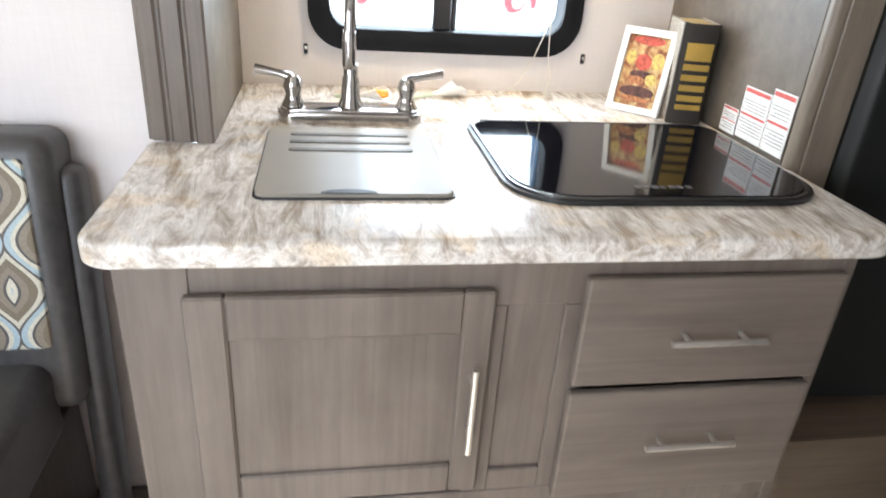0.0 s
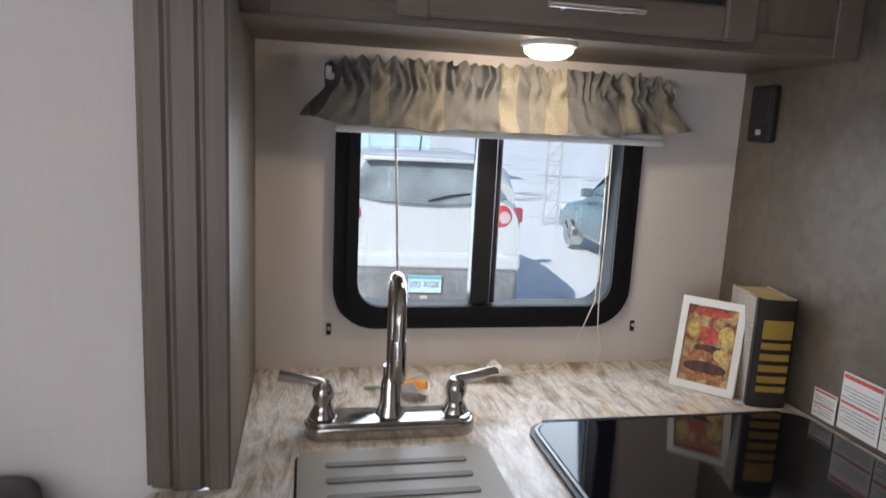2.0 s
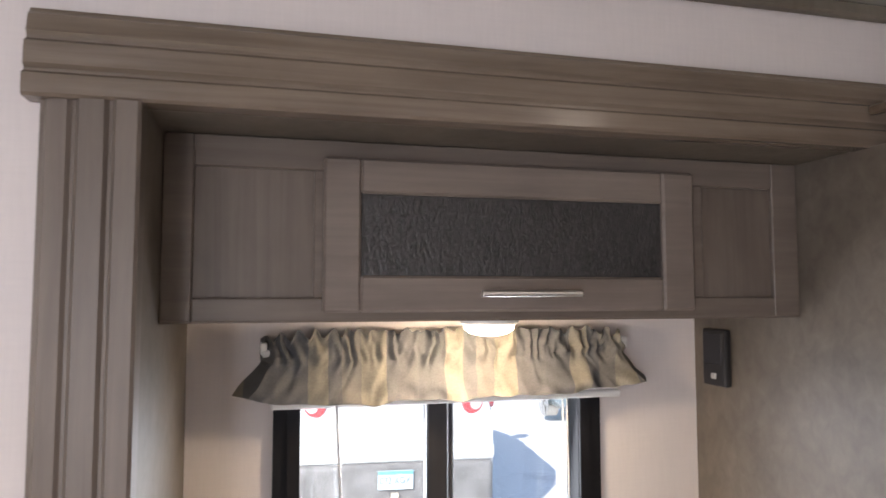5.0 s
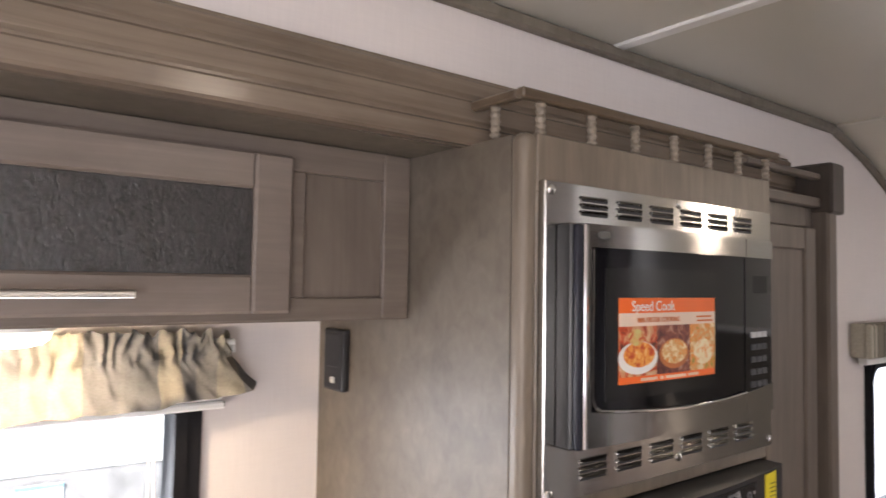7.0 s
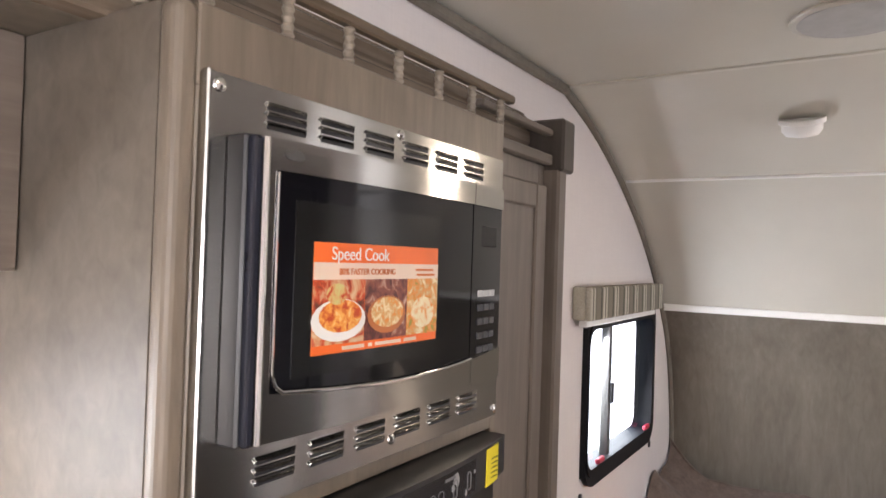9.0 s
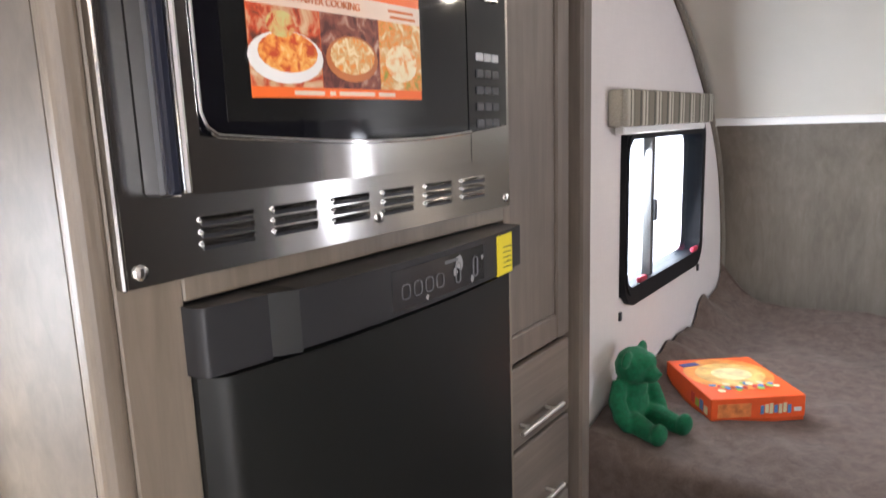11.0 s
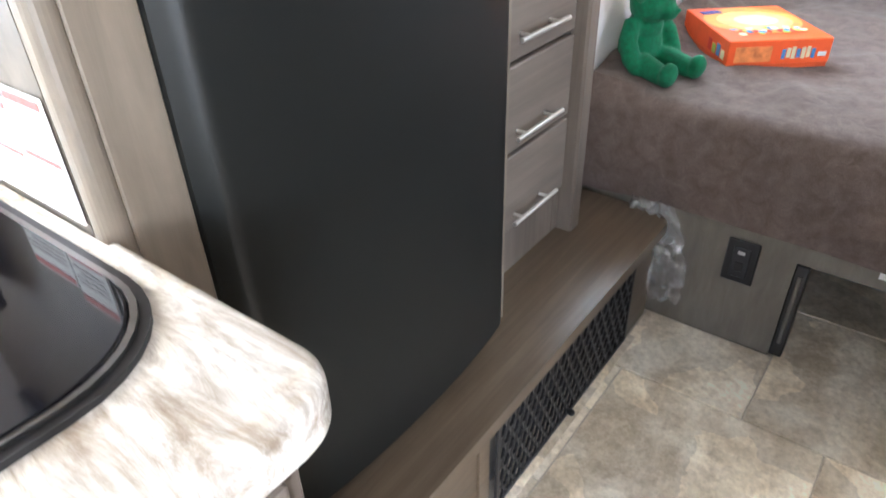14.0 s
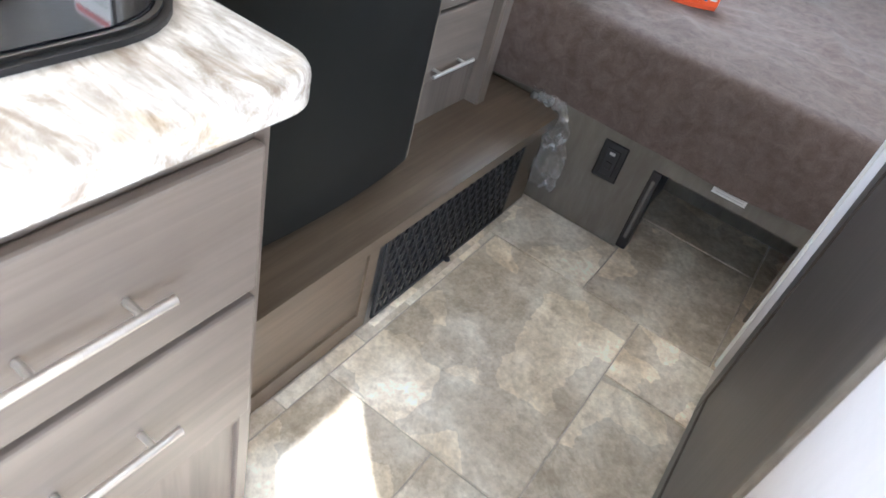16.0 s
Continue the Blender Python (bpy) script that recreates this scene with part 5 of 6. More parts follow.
def bed():
    t = thing("bed", (3.0, 0.2, 0.42), "bed with rumpled brown fleece blanket, made up to the front wall", "bed")
    part("mattress", box(BX + 0.03, 3.74, -1.04, 1.34, 0.421, 0.600, 0.03, seg=3), plain("grey_ticking", (0.25, 0.24, 0.23), 0.9), t)

    def fold(x, y):
        p = Vector((x * 3.0, y * 3.0, 0.3))
        z = 0.012 * noise.noise(p) + 0.009 * noise.noise(p * 2.3) + 0.005 * noise.noise(p * 6.1)
        r = abs(noise.noise(Vector((x * 1.9 + 4, y * 2.6, 1.7))))
        return z + 0.014 * max(0, 0.25 - r) / 0.25

    def fn(u, v):
        y = 1.352 - 2.39 * v
        L = 1.78
        s = u * L
        drop = 0.255 + 0.018 * noise.noise(Vector((y * 2.2, 0, 5)))
        far = 1.46 * min(1.0, max(0.0, (s - drop - 0.05) / (L - drop - 0.05)))
        wall = max(0.0, (y - 1.18) / 0.17)
        if s < drop:
            q = s / drop
            x = BX - 0.012 - 0.012 * math.sin(q * 2.6) + 0.010 * noise.noise(Vector((y * 5, q * 2, 2.0)))
            z = 0.365 + q * (0.605 - 0.365) + (1 - q) * 0.018 * noise.noise(Vector((y * 2.5, 3, 9)))
        elif s < drop + 0.05:
            a = (s - drop) / 0.05 * math.pi / 2
            x, z = BX - 0.012 + 0.04 * (1 - math.cos(a)), 0.605 + 0.030 * math.sin(a)
        else:
            x = BX + 0.028 + far
            rise = 0.07 * max(0.0, (x - 3.15) / 0.6) ** 2
            ruck = wall ** 1.2 * (0.035 + 0.075 * max(0.0, min(1.0, (x - 2.85) / 0.25))) * (0.8 + 0.9 * noise.noise(Vector((x * 9, y * 4, 0))))
            edge = min(1.0, (s - drop - 0.05) / 0.15)
            z = 0.635 + edge * fold(x, y) + rise + ruck + 0.015 * wall
        return Vector((min(x, 3.76), y, z))

    part("blanket", sheet(fn, 110, 130, 0.006), FLEECE, t, "rumpled brown fleece blanket", True)
    return t


bed()


def rocker_switch():
    t = thing("power_outlet", (BX, 0.874, 0.20), "black outlet plate on the bed base", "outlet")
    part("plate", box(BX - 0.007, BX, 0.834, 0.914, 0.198, 0.326, 0.003), BLACK, t)
    part("face", box(BX - 0.010, BX - 0.006, 0.852, 0.896, 0.216, 0.306, 0.002), RUBBER, t)
    part("socket", box(BX - 0.0115, BX - 0.009, 0.866, 0.884, 0.286, 0.296, 0.001), GREY_GLOW, t)
    part("socket", box(BX - 0.0115, BX - 0.009, 0.864, 0.886, 0.236, 0.262, 0.001), BLACK, t)
    return t


rocker_switch()
t = thing("warning_label", (BX, 0.53, 0.34), "small white label with red heading on the bed base", "label")
part("sheet", box(BX - 0.0015, BX, 0.478, 0.578, 0.330, 0.366), PAPER_WHITE, t)
part("red_header", box(BX - 0.0022, BX - 0.0012, 0.482, 0.574, 0.356, 0.363), plain("rust_ink", (0.40, 0.16, 0.08), 0.6), t)
for k in range(2):
    part("print_line", box(BX - 0.0022, BX - 0.0012, 0.486, 0.568, 0.337 + 0.008 * k, 0.339 + 0.008 * k), plain("pale_grey_print", (0.55, 0.54, 0.52), 0.6), t)


def plastic_bag():
    t = thing("plastic_bag", (2.29, 1.1, 0.10), "crumpled clear plastic bag hanging beside the step", "bag")
    m, n, l, b = shader("clear_film")
    n.remove(b)
    clear, gloss, mix = (n.new("ShaderNode" + k) for k in ("BsdfTransparent", "BsdfGlossy", "MixShader"))
    clear.inputs[0].default_value, gloss.inputs["Roughness"].default_value = (0.93, 0.93, 0.93, 1), 0.4
    f = noise_tex(n, l, coords(n, l), 22, 4)
    r = n.new("ShaderNodeMapRange")
    r.inputs[1].default_value, r.inputs[2].default_value, r.inputs[3].default_value, r.inputs[4].default_value = 0.42, 0.68, 0.02, 0.38
    l.new(f, r.inputs[0])
    l.new(r.outputs[0], mix.inputs[0])
    l.new(clear.outputs[0], mix.inputs[1])
    l.new(gloss.outputs[0], mix.inputs[2])
    milk, veil = n.new("ShaderNodeBsdfDiffuse"), n.new("ShaderNodeMixShader")
    veil.inputs[0].default_value = 0.07
    l.new(mix.outputs[0], veil.inputs[1])
    l.new(milk.outputs[0], veil.inputs[2])
    l.new(veil.outputs[0], n["Material Output"].inputs[0])

    def fn(u, v):
        w = 0.062 + 0.050 * math.sin(v * 2.6 + 0.3)
        y = 1.115 - 0.055 * (1 - v) + (u - 0.5) * w * 1.6 + 0.010 * noise.noise(Vector((u * 5, v * 9, 0)))
        x = 2.268 + 0.030 * noise.noise(Vector((u * 4.5, v * 6, 3))) + 0.012 * noise.noise(Vector((u * 13, v * 15, 7)))
        return Vector((min(x, 2.296), y, 0.085 + 0.30 * v + 0.02 * noise.noise(Vector((u * 6, 0, 4))) * (1 - v)))

    part("film", sheet(fn, 26, 44, 0.0008), m, t)
    return t


plastic_bag()


def bear():
    """A slumped plush bear, facing -x, its head turned towards its left."""
    bm = blob((0.004, 0, 0.078), (0.066, 0.072, 0.084))
    blob((-0.006, 0, 0.135), (0.052, 0.060, 0.060), bm)
    for s in (-1, 1):
        tube([(-0.004, s * 0.052, 0.160), (-0.022, s * 0.086, 0.112), (-0.046, s * 0.088, 0.062), (-0.064, s * 0.080, 0.040)], [0.026, 0.029, 0.029, 0.026], 12, bm=bm)
        blob((-0.066, s * 0.079, 0.038), (0.028, 0.027, 0.027), bm)
        tube([(-0.010, s * 0.040, 0.040), (-0.080, s * 0.054, 0.040), (-0.150, s * 0.060, 0.032)], [0.038, 0.036, 0.029], 12, bm=bm)
        blob((-0.168, s * 0.062, 0.040), (0.027, 0.032, 0.040), bm, (0, -14, 0))
    head = bmesh.new()
    blob((0, 0, 0), (0.064, 0.074, 0.066), head)
    blob((-0.052, 0, -0.014), (0.036, 0.036, 0.030), head)
    blob((-0.030, 0, 0.024), (0.040, 0.050, 0.034), head)
    for s in (-1, 1):
        blob((0.004, s * 0.070, 0.040), (0.014, 0.027, 0.034), head, (s * 52, 0, 0))
    blob((-0.088, 0, -0.004), (0.008, 0.011, 0.008), head, sub=1)
    join(bm, moved(head, pose(-0.018, 0, 0.210, 0, -6, 20)))
    moved(bm, pose(2.494, 1.290, 0.640, 0, 0, 70) @ Matrix.Scale(0.88, 4))
    ob = part("teddy_bear", bm, GREEN_FUR, None, "", True)
    skin = ob.modifiers.new("skin", "REMESH")
    skin.mode, skin.voxel_size, skin.use_smooth_shade = "VOXEL", 0.0045, True
    soft = ob.modifiers.new("soft", "SMOOTH")
    soft.factor, soft.iterations = 0.5, 3
    return tagged(ob, "green plush teddy bear sitting on the bed against the wall", "teddy bear")


bear()


def game_box():
    t = thing("game_box", (2.75, 1.09, 0.63), "orange cardboard game box lying on the blanket", "game box")
    m = pose(2.596, 1.086, 0.644, 0, 0, -50.5)
    w, d, h = 0.282, 0.330, 0.078
    part("tray", moved(box(0.002, w - 0.002, 0.002, d - 0.002, 0.0, 0.05, 0.001), m), plain("orange_tray", (0.75, 0.10, 0.02), 0.5), t)
    lid = part("lid", moved(box(0, w, 0, d, 0.012, h, 0.002), m), ORANGE, t, "orange printed lid")
    glow = plain("amber_print", (0.95, 0.48, 0.16), 0.35, mottle=0.45, scale=18)
    disc = lambda x, y, rx, ry, z: slab([(x + rx * math.cos(2 * math.pi * i / 24), y + ry * math.sin(2 * math.pi * i / 24)) for i in range(24)], z, z + 0.0004, m)
    part("amber_sun", disc(0.141, 0.19, 0.134, 0.132, h), plain("deep_amber_print", (0.92, 0.30, 0.06), 0.4, mottle=0.35, scale=22), lid)
    part("amber_core", disc(0.145, 0.185, 0.105, 0.095, h + 0.0005), glow, lid)
    part("pale_core", disc(0.150, 0.185, 0.062, 0.050, h + 0.0009), plain("pale_amber_print", (0.96, 0.72, 0.40), 0.35, mottle=0.3, scale=22), lid)
    part("blue_badge", moved(box(-0.030, 0.030, -0.013, 0.013, h, h + 0.0018), m @ pose(0.055, d - 0.050, 0, 0, 0, 12)), plain("navy_print", (0.05, 0.06, 0.30), 0.5), lid)
    rng = random.Random(2)
    tones = [plain("print_" + k, c, 0.5) for k, c in (("blue", (0.10, 0.25, 0.55)), ("cream", (0.82, 0.72, 0.45)), ("red", (0.65, 0.05, 0.04)), ("lime", (0.35, 0.50, 0.08)))]
    for k in range(22):
        x, y = 0.05 + 0.19 * k / 22, 0.075 + rng.uniform(-0.022, 0.028)
        part("printed_figure", disc(x, y, rng.uniform(0.006, 0.012), rng.uniform(0.007, 0.015), h + 0.0014 + 0.0001 * k), tones[k % 4], lid)
    part("side_patch", moved(box(0.02, 0.12, -0.0012, 0, 0.020, 0.062), m), plain("pale_orange_print", (0.90, 0.24, 0.07), 0.5, mottle=0.4, scale=40), lid)
    for k in range(7):
        part("title_letter", moved(box(0.148 + 0.0135 * k, 0.148 + 0.0135 * k + 0.010, -0.0014, 0, 0.026 + 0.003 * (k % 2), 0.052 + 0.003 * (k % 3)), m), tones[1] if k % 3 else tones[0], lid)
    part("white_mark", moved(box(0.248, 0.270, -0.0014, 0, 0.030, 0.042), m), PAPER_WHITE, lid)
    for k in range(4):
        part("side_figure", moved(box(-0.0012, 0, 0.02 + 0.03 * k, 0.042 + 0.03 * k, 0.022, 0.046 + 0.008 * (k % 2)), m), tones[(k * 3 + 1) % 4], lid)
    return t


game_box()


def bed_window():
    t = thing("window_2", (2.97, 1.36, 1.22), "black-framed sliding camper window beside the bed", "window", kind="structure")
    cx, cz = 2.985, 1.243
    m = facing(cx, 1.362, cz)
    part("window_frame", slab(shifted(rounded(0.822, 0.575, 0.085, 8), 0.004, 0), -0.045, 0.020, m, shifted(rounded(0.751, 0.445, 0.05, 8), -0.0255, 0)), MATTE_BLACK, t, "", True)
    part("inner_lip", slab(shifted(rounded(0.785, 0.51, 0.065, 8), -0.0105, 0), 0.018, 0.027, m, shifted(rounded(0.753, 0.447, 0.05, 8), -0.0255, 0)), MATTE_BLACK, t, "", True)
    part("mullion", box(2.812, 2.836, 1.346, 1.378, 1.02, 1.466, 0.003), STEEL_DARK, t)
    for x0, x1, y in ((2.583, 2.814, 1.356), (2.834, 3.336, 1.362)):
        p = part("pane", box(x0, x1, y, y + 0.003, 1.02, 1.466), PANE, t)
        p.visible_shadow = False
    part("latch", box(2.815, 2.833, 1.334, 1.346, 1.20, 1.27, 0.003), BLACK, t)
    for x in (2.68, 3.24):
        part("red_release", box(x, x + 0.06, 1.330, 1.345, 1.022, 1.040, 0.004), plain("red_tab", (0.45, 0.03, 0.06), 0.4), t, "red escape release tab")
    return t


bed_window()


def box_valance():
    t = thing("box_valance", (2.95, 1.33, 1.50), "striped fabric-covered box valance over the bed window", "valance")
    X0, X1, Y0, Z0, Z1 = 2.475, 3.335, 1.300, 1.504, 1.606
    bm = box(X0, X1, Y0, Y0 + 0.018, Z0, Z1, 0.006, seg=2)
    box(X0, X0 + 0.018, Y0 + 0.018, 1.36, Z0, Z1, 0.005, bm)
    box(X1 - 0.018, X1, Y0 + 0.018, 1.36, Z0, Z1, 0.005, bm)
    box(X0 + 0.018, X1 - 0.018, Y0 + 0.018, 1.36, Z1 - 0.012, Z1 - 0.001, bm=bm)
    part("padded_face", bm, STRIPE, t, "", True)
    part("blind_bar", box(X0 + 0.03, X1 - 0.03, 1.322, 1.350, Z0 - 0.022, Z0 + 0.01, 0.004), WHITE, t)
    return t


box_valance()
for x, z in ((2.583, 0.935), (3.40, 0.932)):
    t = thing("screw_hook", (x, 1.355, z), "small dark screw clip in the wall under the window", "hook", "wall hooks")
    part("plate", box(x - 0.007, x + 0.007, 1.353, 1.361, z - 0.013, z + 0.013, 0.001), RUBBER, t)

# ---- washroom door ----


def washroom_door():
    t = thing("washroom_door", (1.49, 0.3, 0), "closed dark oak washroom door with framed panel", "door", kind="structure")
    # faces +y
    Y = 0.318
    bm = box(1.120, 1.190, 0.290, Y, 0.012, 1.945, 0.003)
    box(1.822, 1.897, 0.290, Y, 0.012, 1.945, 0.003, bm)
    box(1.190, 1.822, 0.290, Y - 0.0006, 0.012, 0.085, 0.003, bm)
    box(1.190, 1.822, 0.290, Y - 0.0006, 1.86, 1.945, 0.003, bm)
    part("stiles", bm, DOOR_WOOD, t)
    part("door_panel", box(1.198, 1.815, 0.290, Y - 0.004, 0.092, 1.853, 0.003), DOOR_WOOD, t)
    part("groove", box(1.189, 1.823, 0.290, Y - 0.012, 0.084, 1.861), RUBBER, t)
    part("edge_strip", box(1.096, 1.118, 0.300, 0.324, 0.0, 1.95, 0.004), BOARD, t, "beige edge strip")
    return t


washroom_door()
structure("trim", box(2.048, 2.066, 0.29, 0.323, 0.0, CEIL, 0.005), WHITE, "white corner trim of the washroom wall")

# ---- sofa corner ----


def sofa():
    t = thing("sofa", (-0.85, 1.0, 0), "charcoal vinyl dinette bench with ogee-patterned back cushion", "bench")
    part("plinth", box(-1.6, -0.515, 0.86, 1.335, 0.0, 0.36, 0.004), DOOR_WOOD, t)
    part("seat_cushion", box(-1.6, -0.490, 0.80, 1.22, 0.36, 0.54, 0.035, seg=4), SOFA, t, "", True)
    part("seat_piping", tube([(-1.55, 0.805, 0.515), (-0.525, 0.805, 0.515), (-0.500, 0.83, 0.515), (-0.500, 1.21, 0.515)], 0.008, 8), RUBBER, t, "", True)
    m = pose(-1.022, 1.245, 0.42, -6, 0, 0)
    part("back_cushion", moved(box(-0.6, 0.583, -0.065, 0.075, 0.0, 0.548, 0.035, seg=4), m), SOFA, t, "", True)
    part("patterned_panel", moved(box(-0.58, 0.545, -0.073, -0.055, 0.145, 0.510, 0.012, seg=2), m), OGEE, t, "ogee-patterned fabric panel", True)
    part("bolster", moved(box(0.560, 0.612, -0.02, 0.062, -0.38, 0.480, 0.024, seg=3), m), SOFA, t, "", True)
    return t


sofa()

# ---- ceiling fittings ----


def roof_vent():
    t = thing("roof_vent_fan", (1.56, 0.62, CEIL), "round white ceiling fan grille", "vent fan")
    c = Matrix.Translation((1.58, 0.58, CEIL)) @ Matrix.Rotation(math.pi, 4, "X")
    ring = lambda rr: [(rr * math.cos(2 * math.pi * k / 40), rr * math.sin(2 * math.pi * k / 40)) for k in range(40)]
    part("rim", slab(ring(0.150), -0.004, 0.010, c, ring(0.138)), WHITE, t)
    part("dark_throat", slab(ring(0.140), -0.003, 0.003, c), RUBBER, t, "dark fan throat")
    for k in range(22):
        a = 2 * math.pi * k / 22
        part("spoke", moved(box(0.040, 0.142, -0.0034, 0.0034, 0.012, 0.0145, 0.001), c @ Matrix.Rotation(a, 4, "Z")), WHITE, t)
    part("hub", lathe([(0.052, 0.012), (0.050, 0.024), (0.038, 0.030), (0.001, 0.032)], 24, c), WHITE, t, "", True)
    part("pull_rod", tube([(1.60, 0.585, CEIL - 0.02), (1.60, 0.585, CEIL - 0.055)], 0.004, 8), GREY_GLOW, t)
    return t


roof_vent()


def ceiling_speaker():
    t = thing("ceiling_speaker", (2.09, 0.64, CEIL), "round flush ceiling speaker with grey cloth", "speaker")
    c = Matrix.Translation((2.095, 0.635, CEIL)) @ Matrix.Rotation(math.pi, 4, "X")
    part("rim", lathe([(0.120, -0.004), (0.120, 0.005), (0.113, 0.009), (0.108, 0.006)], 36, c), CEILING, t, "", True)
    part("cloth", lathe([(0.110, 0.003), (0.106, 0.009), (0.001, 0.012)], 32, c), plain("grey_speaker_cloth", (0.40, 0.40, 0.39), 0.9), t, "", True)
    return t


ceiling_speaker()


def smoke_alarm():
    x, z = nose(0.120)
    t = thing("smoke_alarm", (x, 0.76, z), "round white smoke alarm on the curved ceiling", "smoke alarm")
    m = Matrix.Translation((x, 0.765, z - 0.004)) @ Matrix.Rotation(radians(-20), 4, "Y") @ Matrix.Rotation(math.pi, 4, "X")
    part("base", lathe([(0.060, 0), (0.060, 0.012), (0.056, 0.014)], 30, m), WHITE, t, "", True)
    part("dome", lathe([(0.053, 0.012), (0.052, 0.034), (0.042, 0.047), (0.020, 0.052), (0.001, 0.053)], 30, m), WHITE, t, "", True)
    part("test_button", lathe([(0.014, 0.048), (0.013, 0.055), (0.001, 0.056)], 18, m), GREY_GLOW, t, "", True)
    return t


smoke_alarm()


def ceiling_lamp(x, y, z=CEIL, tilt=0.0, strength=14.0):
    t = thing("ceiling_light", (x, y, z), "unseen lit round ceiling lamp", "lamp", "ceiling lamps")
    m = Matrix.Translation((x, y, z)) @ Matrix.Rotation(radians(tilt), 4, "Y") @ Matrix.Rotation(math.pi, 4, "X")
    part("rim", lathe([(0.085, 0), (0.085, 0.012), (0.076, 0.018)], 28, m), WHITE, t, "", True)
    part("diffuser", lathe([(0.076, 0.014), (0.066, 0.026), (0.001, 0.030)], 28, m), glowing("warm_diffuser", (1.0, 0.86, 0.68), strength), t, "glowing diffuser", True)
    return t


ceiling_lamp(0.80, 0.48, strength=9.0)
# extra lamp, added out of view to brighten the interior
ceiling_lamp(-0.9, 0.2, strength=18.0)
ceiling_lamp(2.84, 0.36, 2.020, 25.0, 20.0)

# ---- outdoors ----
G = -0.5


def snowy_ground():
    m, n, l, b = shader("wet_lot_with_snow")
    f = noise_tex(n, l, coords(n, l, (0.35, 0.6, 1)), 1.0, 7, 0.6, 0.6)
    g = noise_tex(n, l, coords(n, l), 14, 6)
    c = ramp(n, l, f, [(0.30, (0.32, 0.32, 0.32)), (0.38, (0.60, 0.60, 0.60)), (0.45, (0.90, 0.90, 0.90))])
    l.new(mixed(n, l, c, ramp(n, l, g, [(0.3, (0.8, 0.8, 0.8)), (0.7, (1.1, 1.1, 1.1))]), 1.0), b.inputs["Base Color"])
    b.inputs["Roughness"].default_value = 0.5
    bumped(n, l, b, g, 0.4, 0.01)
    return m


bm = bmesh.new()
bmesh.ops.create_grid(bm, x_segments=2, y_segments=2, size=600)
structure("ground", moved(bm, Matrix.Translation((0, 0, G))), snowy_ground(), "wet parking lot with patches of snow")


def camper_shell():
    bm = box(-2.70, 3.86, -1.12, 1.43, -0.12, -0.052)
    box(-2.70, 2.40, -1.12, 1.43, CEIL + 0.042, CEIL + 0.07, bm=bm)
    return structure("camper_chassis", bm, WHITE, "white camper underbody and roof skin")


camper_shell()


def car_body(stations, n=28, power=3.2):
    """Loft along y from stations (y, half width, bottom, top, upper narrowing)."""
    bm = bmesh.new()
    rings = []
    for y, hw, z0, z1, taper in stations:
        ring = []
        for k in range(n):
            a = 2 * math.pi * k / n
            ca, sa = math.cos(a), math.sin(a)
            x = math.copysign(abs(ca) ** (2 / power), ca) * hw
            z = math.copysign(abs(sa) ** (2 / power), sa)
            up = max(0.0, z)
            x *= 1 - taper * up ** 1.5
            ring.append(bm.verts.new((x, y, (z0 + z1) / 2 + z * (z1 - z0) / 2)))
        rings.append(ring)
    for a, b in zip(rings, rings[1:]):
        for k in range(n):
            bm.faces.new((a[k], a[(k + 1) % n], b[(k + 1) % n], b[k]))
    bm.faces.new(rings[0])
    bm.faces.new(rings[-1])
    return bm


def wheel(parent, m, r=0.34):
    t = part("wheel", moved(lathe([(r * 0.68, -0.10), (r * 0.96, -0.10), (r, -0.06), (r, 0.06), (r * 0.96, 0.10), (r * 0.68, 0.10)], 28), m @ Matrix.Rotation(radians(90), 4, "Y")), RUBBER, parent, "black tyre", True)
    bm = lathe([(0.001, 0.085), (0.05, 0.09), (r * 0.66, 0.07), (r * 0.70, 0.10), (r * 0.70, -0.10)], 24)
    part("rim", moved(bm, m @ Matrix.Rotation(radians(90), 4, "Y")), STEEL, t, "alloy rim", True)
    for k in range(5):
        part("spoke", moved(box(-0.03, 0.03, 0.03, r * 0.66, 0.085, 0.10, 0.006), m @ Matrix.Rotation(radians(90), 4, "Y") @ Matrix.Rotation(2 * math.pi * k / 5, 4, "Z")), STEEL, t)
    return t


SILVER = plain("silver_white_paint", (0.70, 0.72, 0.715), 0.22, 0.2, mottle=0.03, coat=0.6)
TEAL = plain("dark_teal_paint", (0.16, 0.22, 0.24), 0.22, 0.3, mottle=0.05, coat=0.6)
CAR_GLASS = plain("tinted_car_glass", (0.085, 0.10, 0.105), 0.22, mottle=0.05)
CAR_GLASS.node_tree.nodes["Principled BSDF"].inputs["Specular IOR Level"].default_value = 0.25
RED_LENS = plain("red_lens", (0.62, 0.07, 0.08), 0.15, coat=0.5)


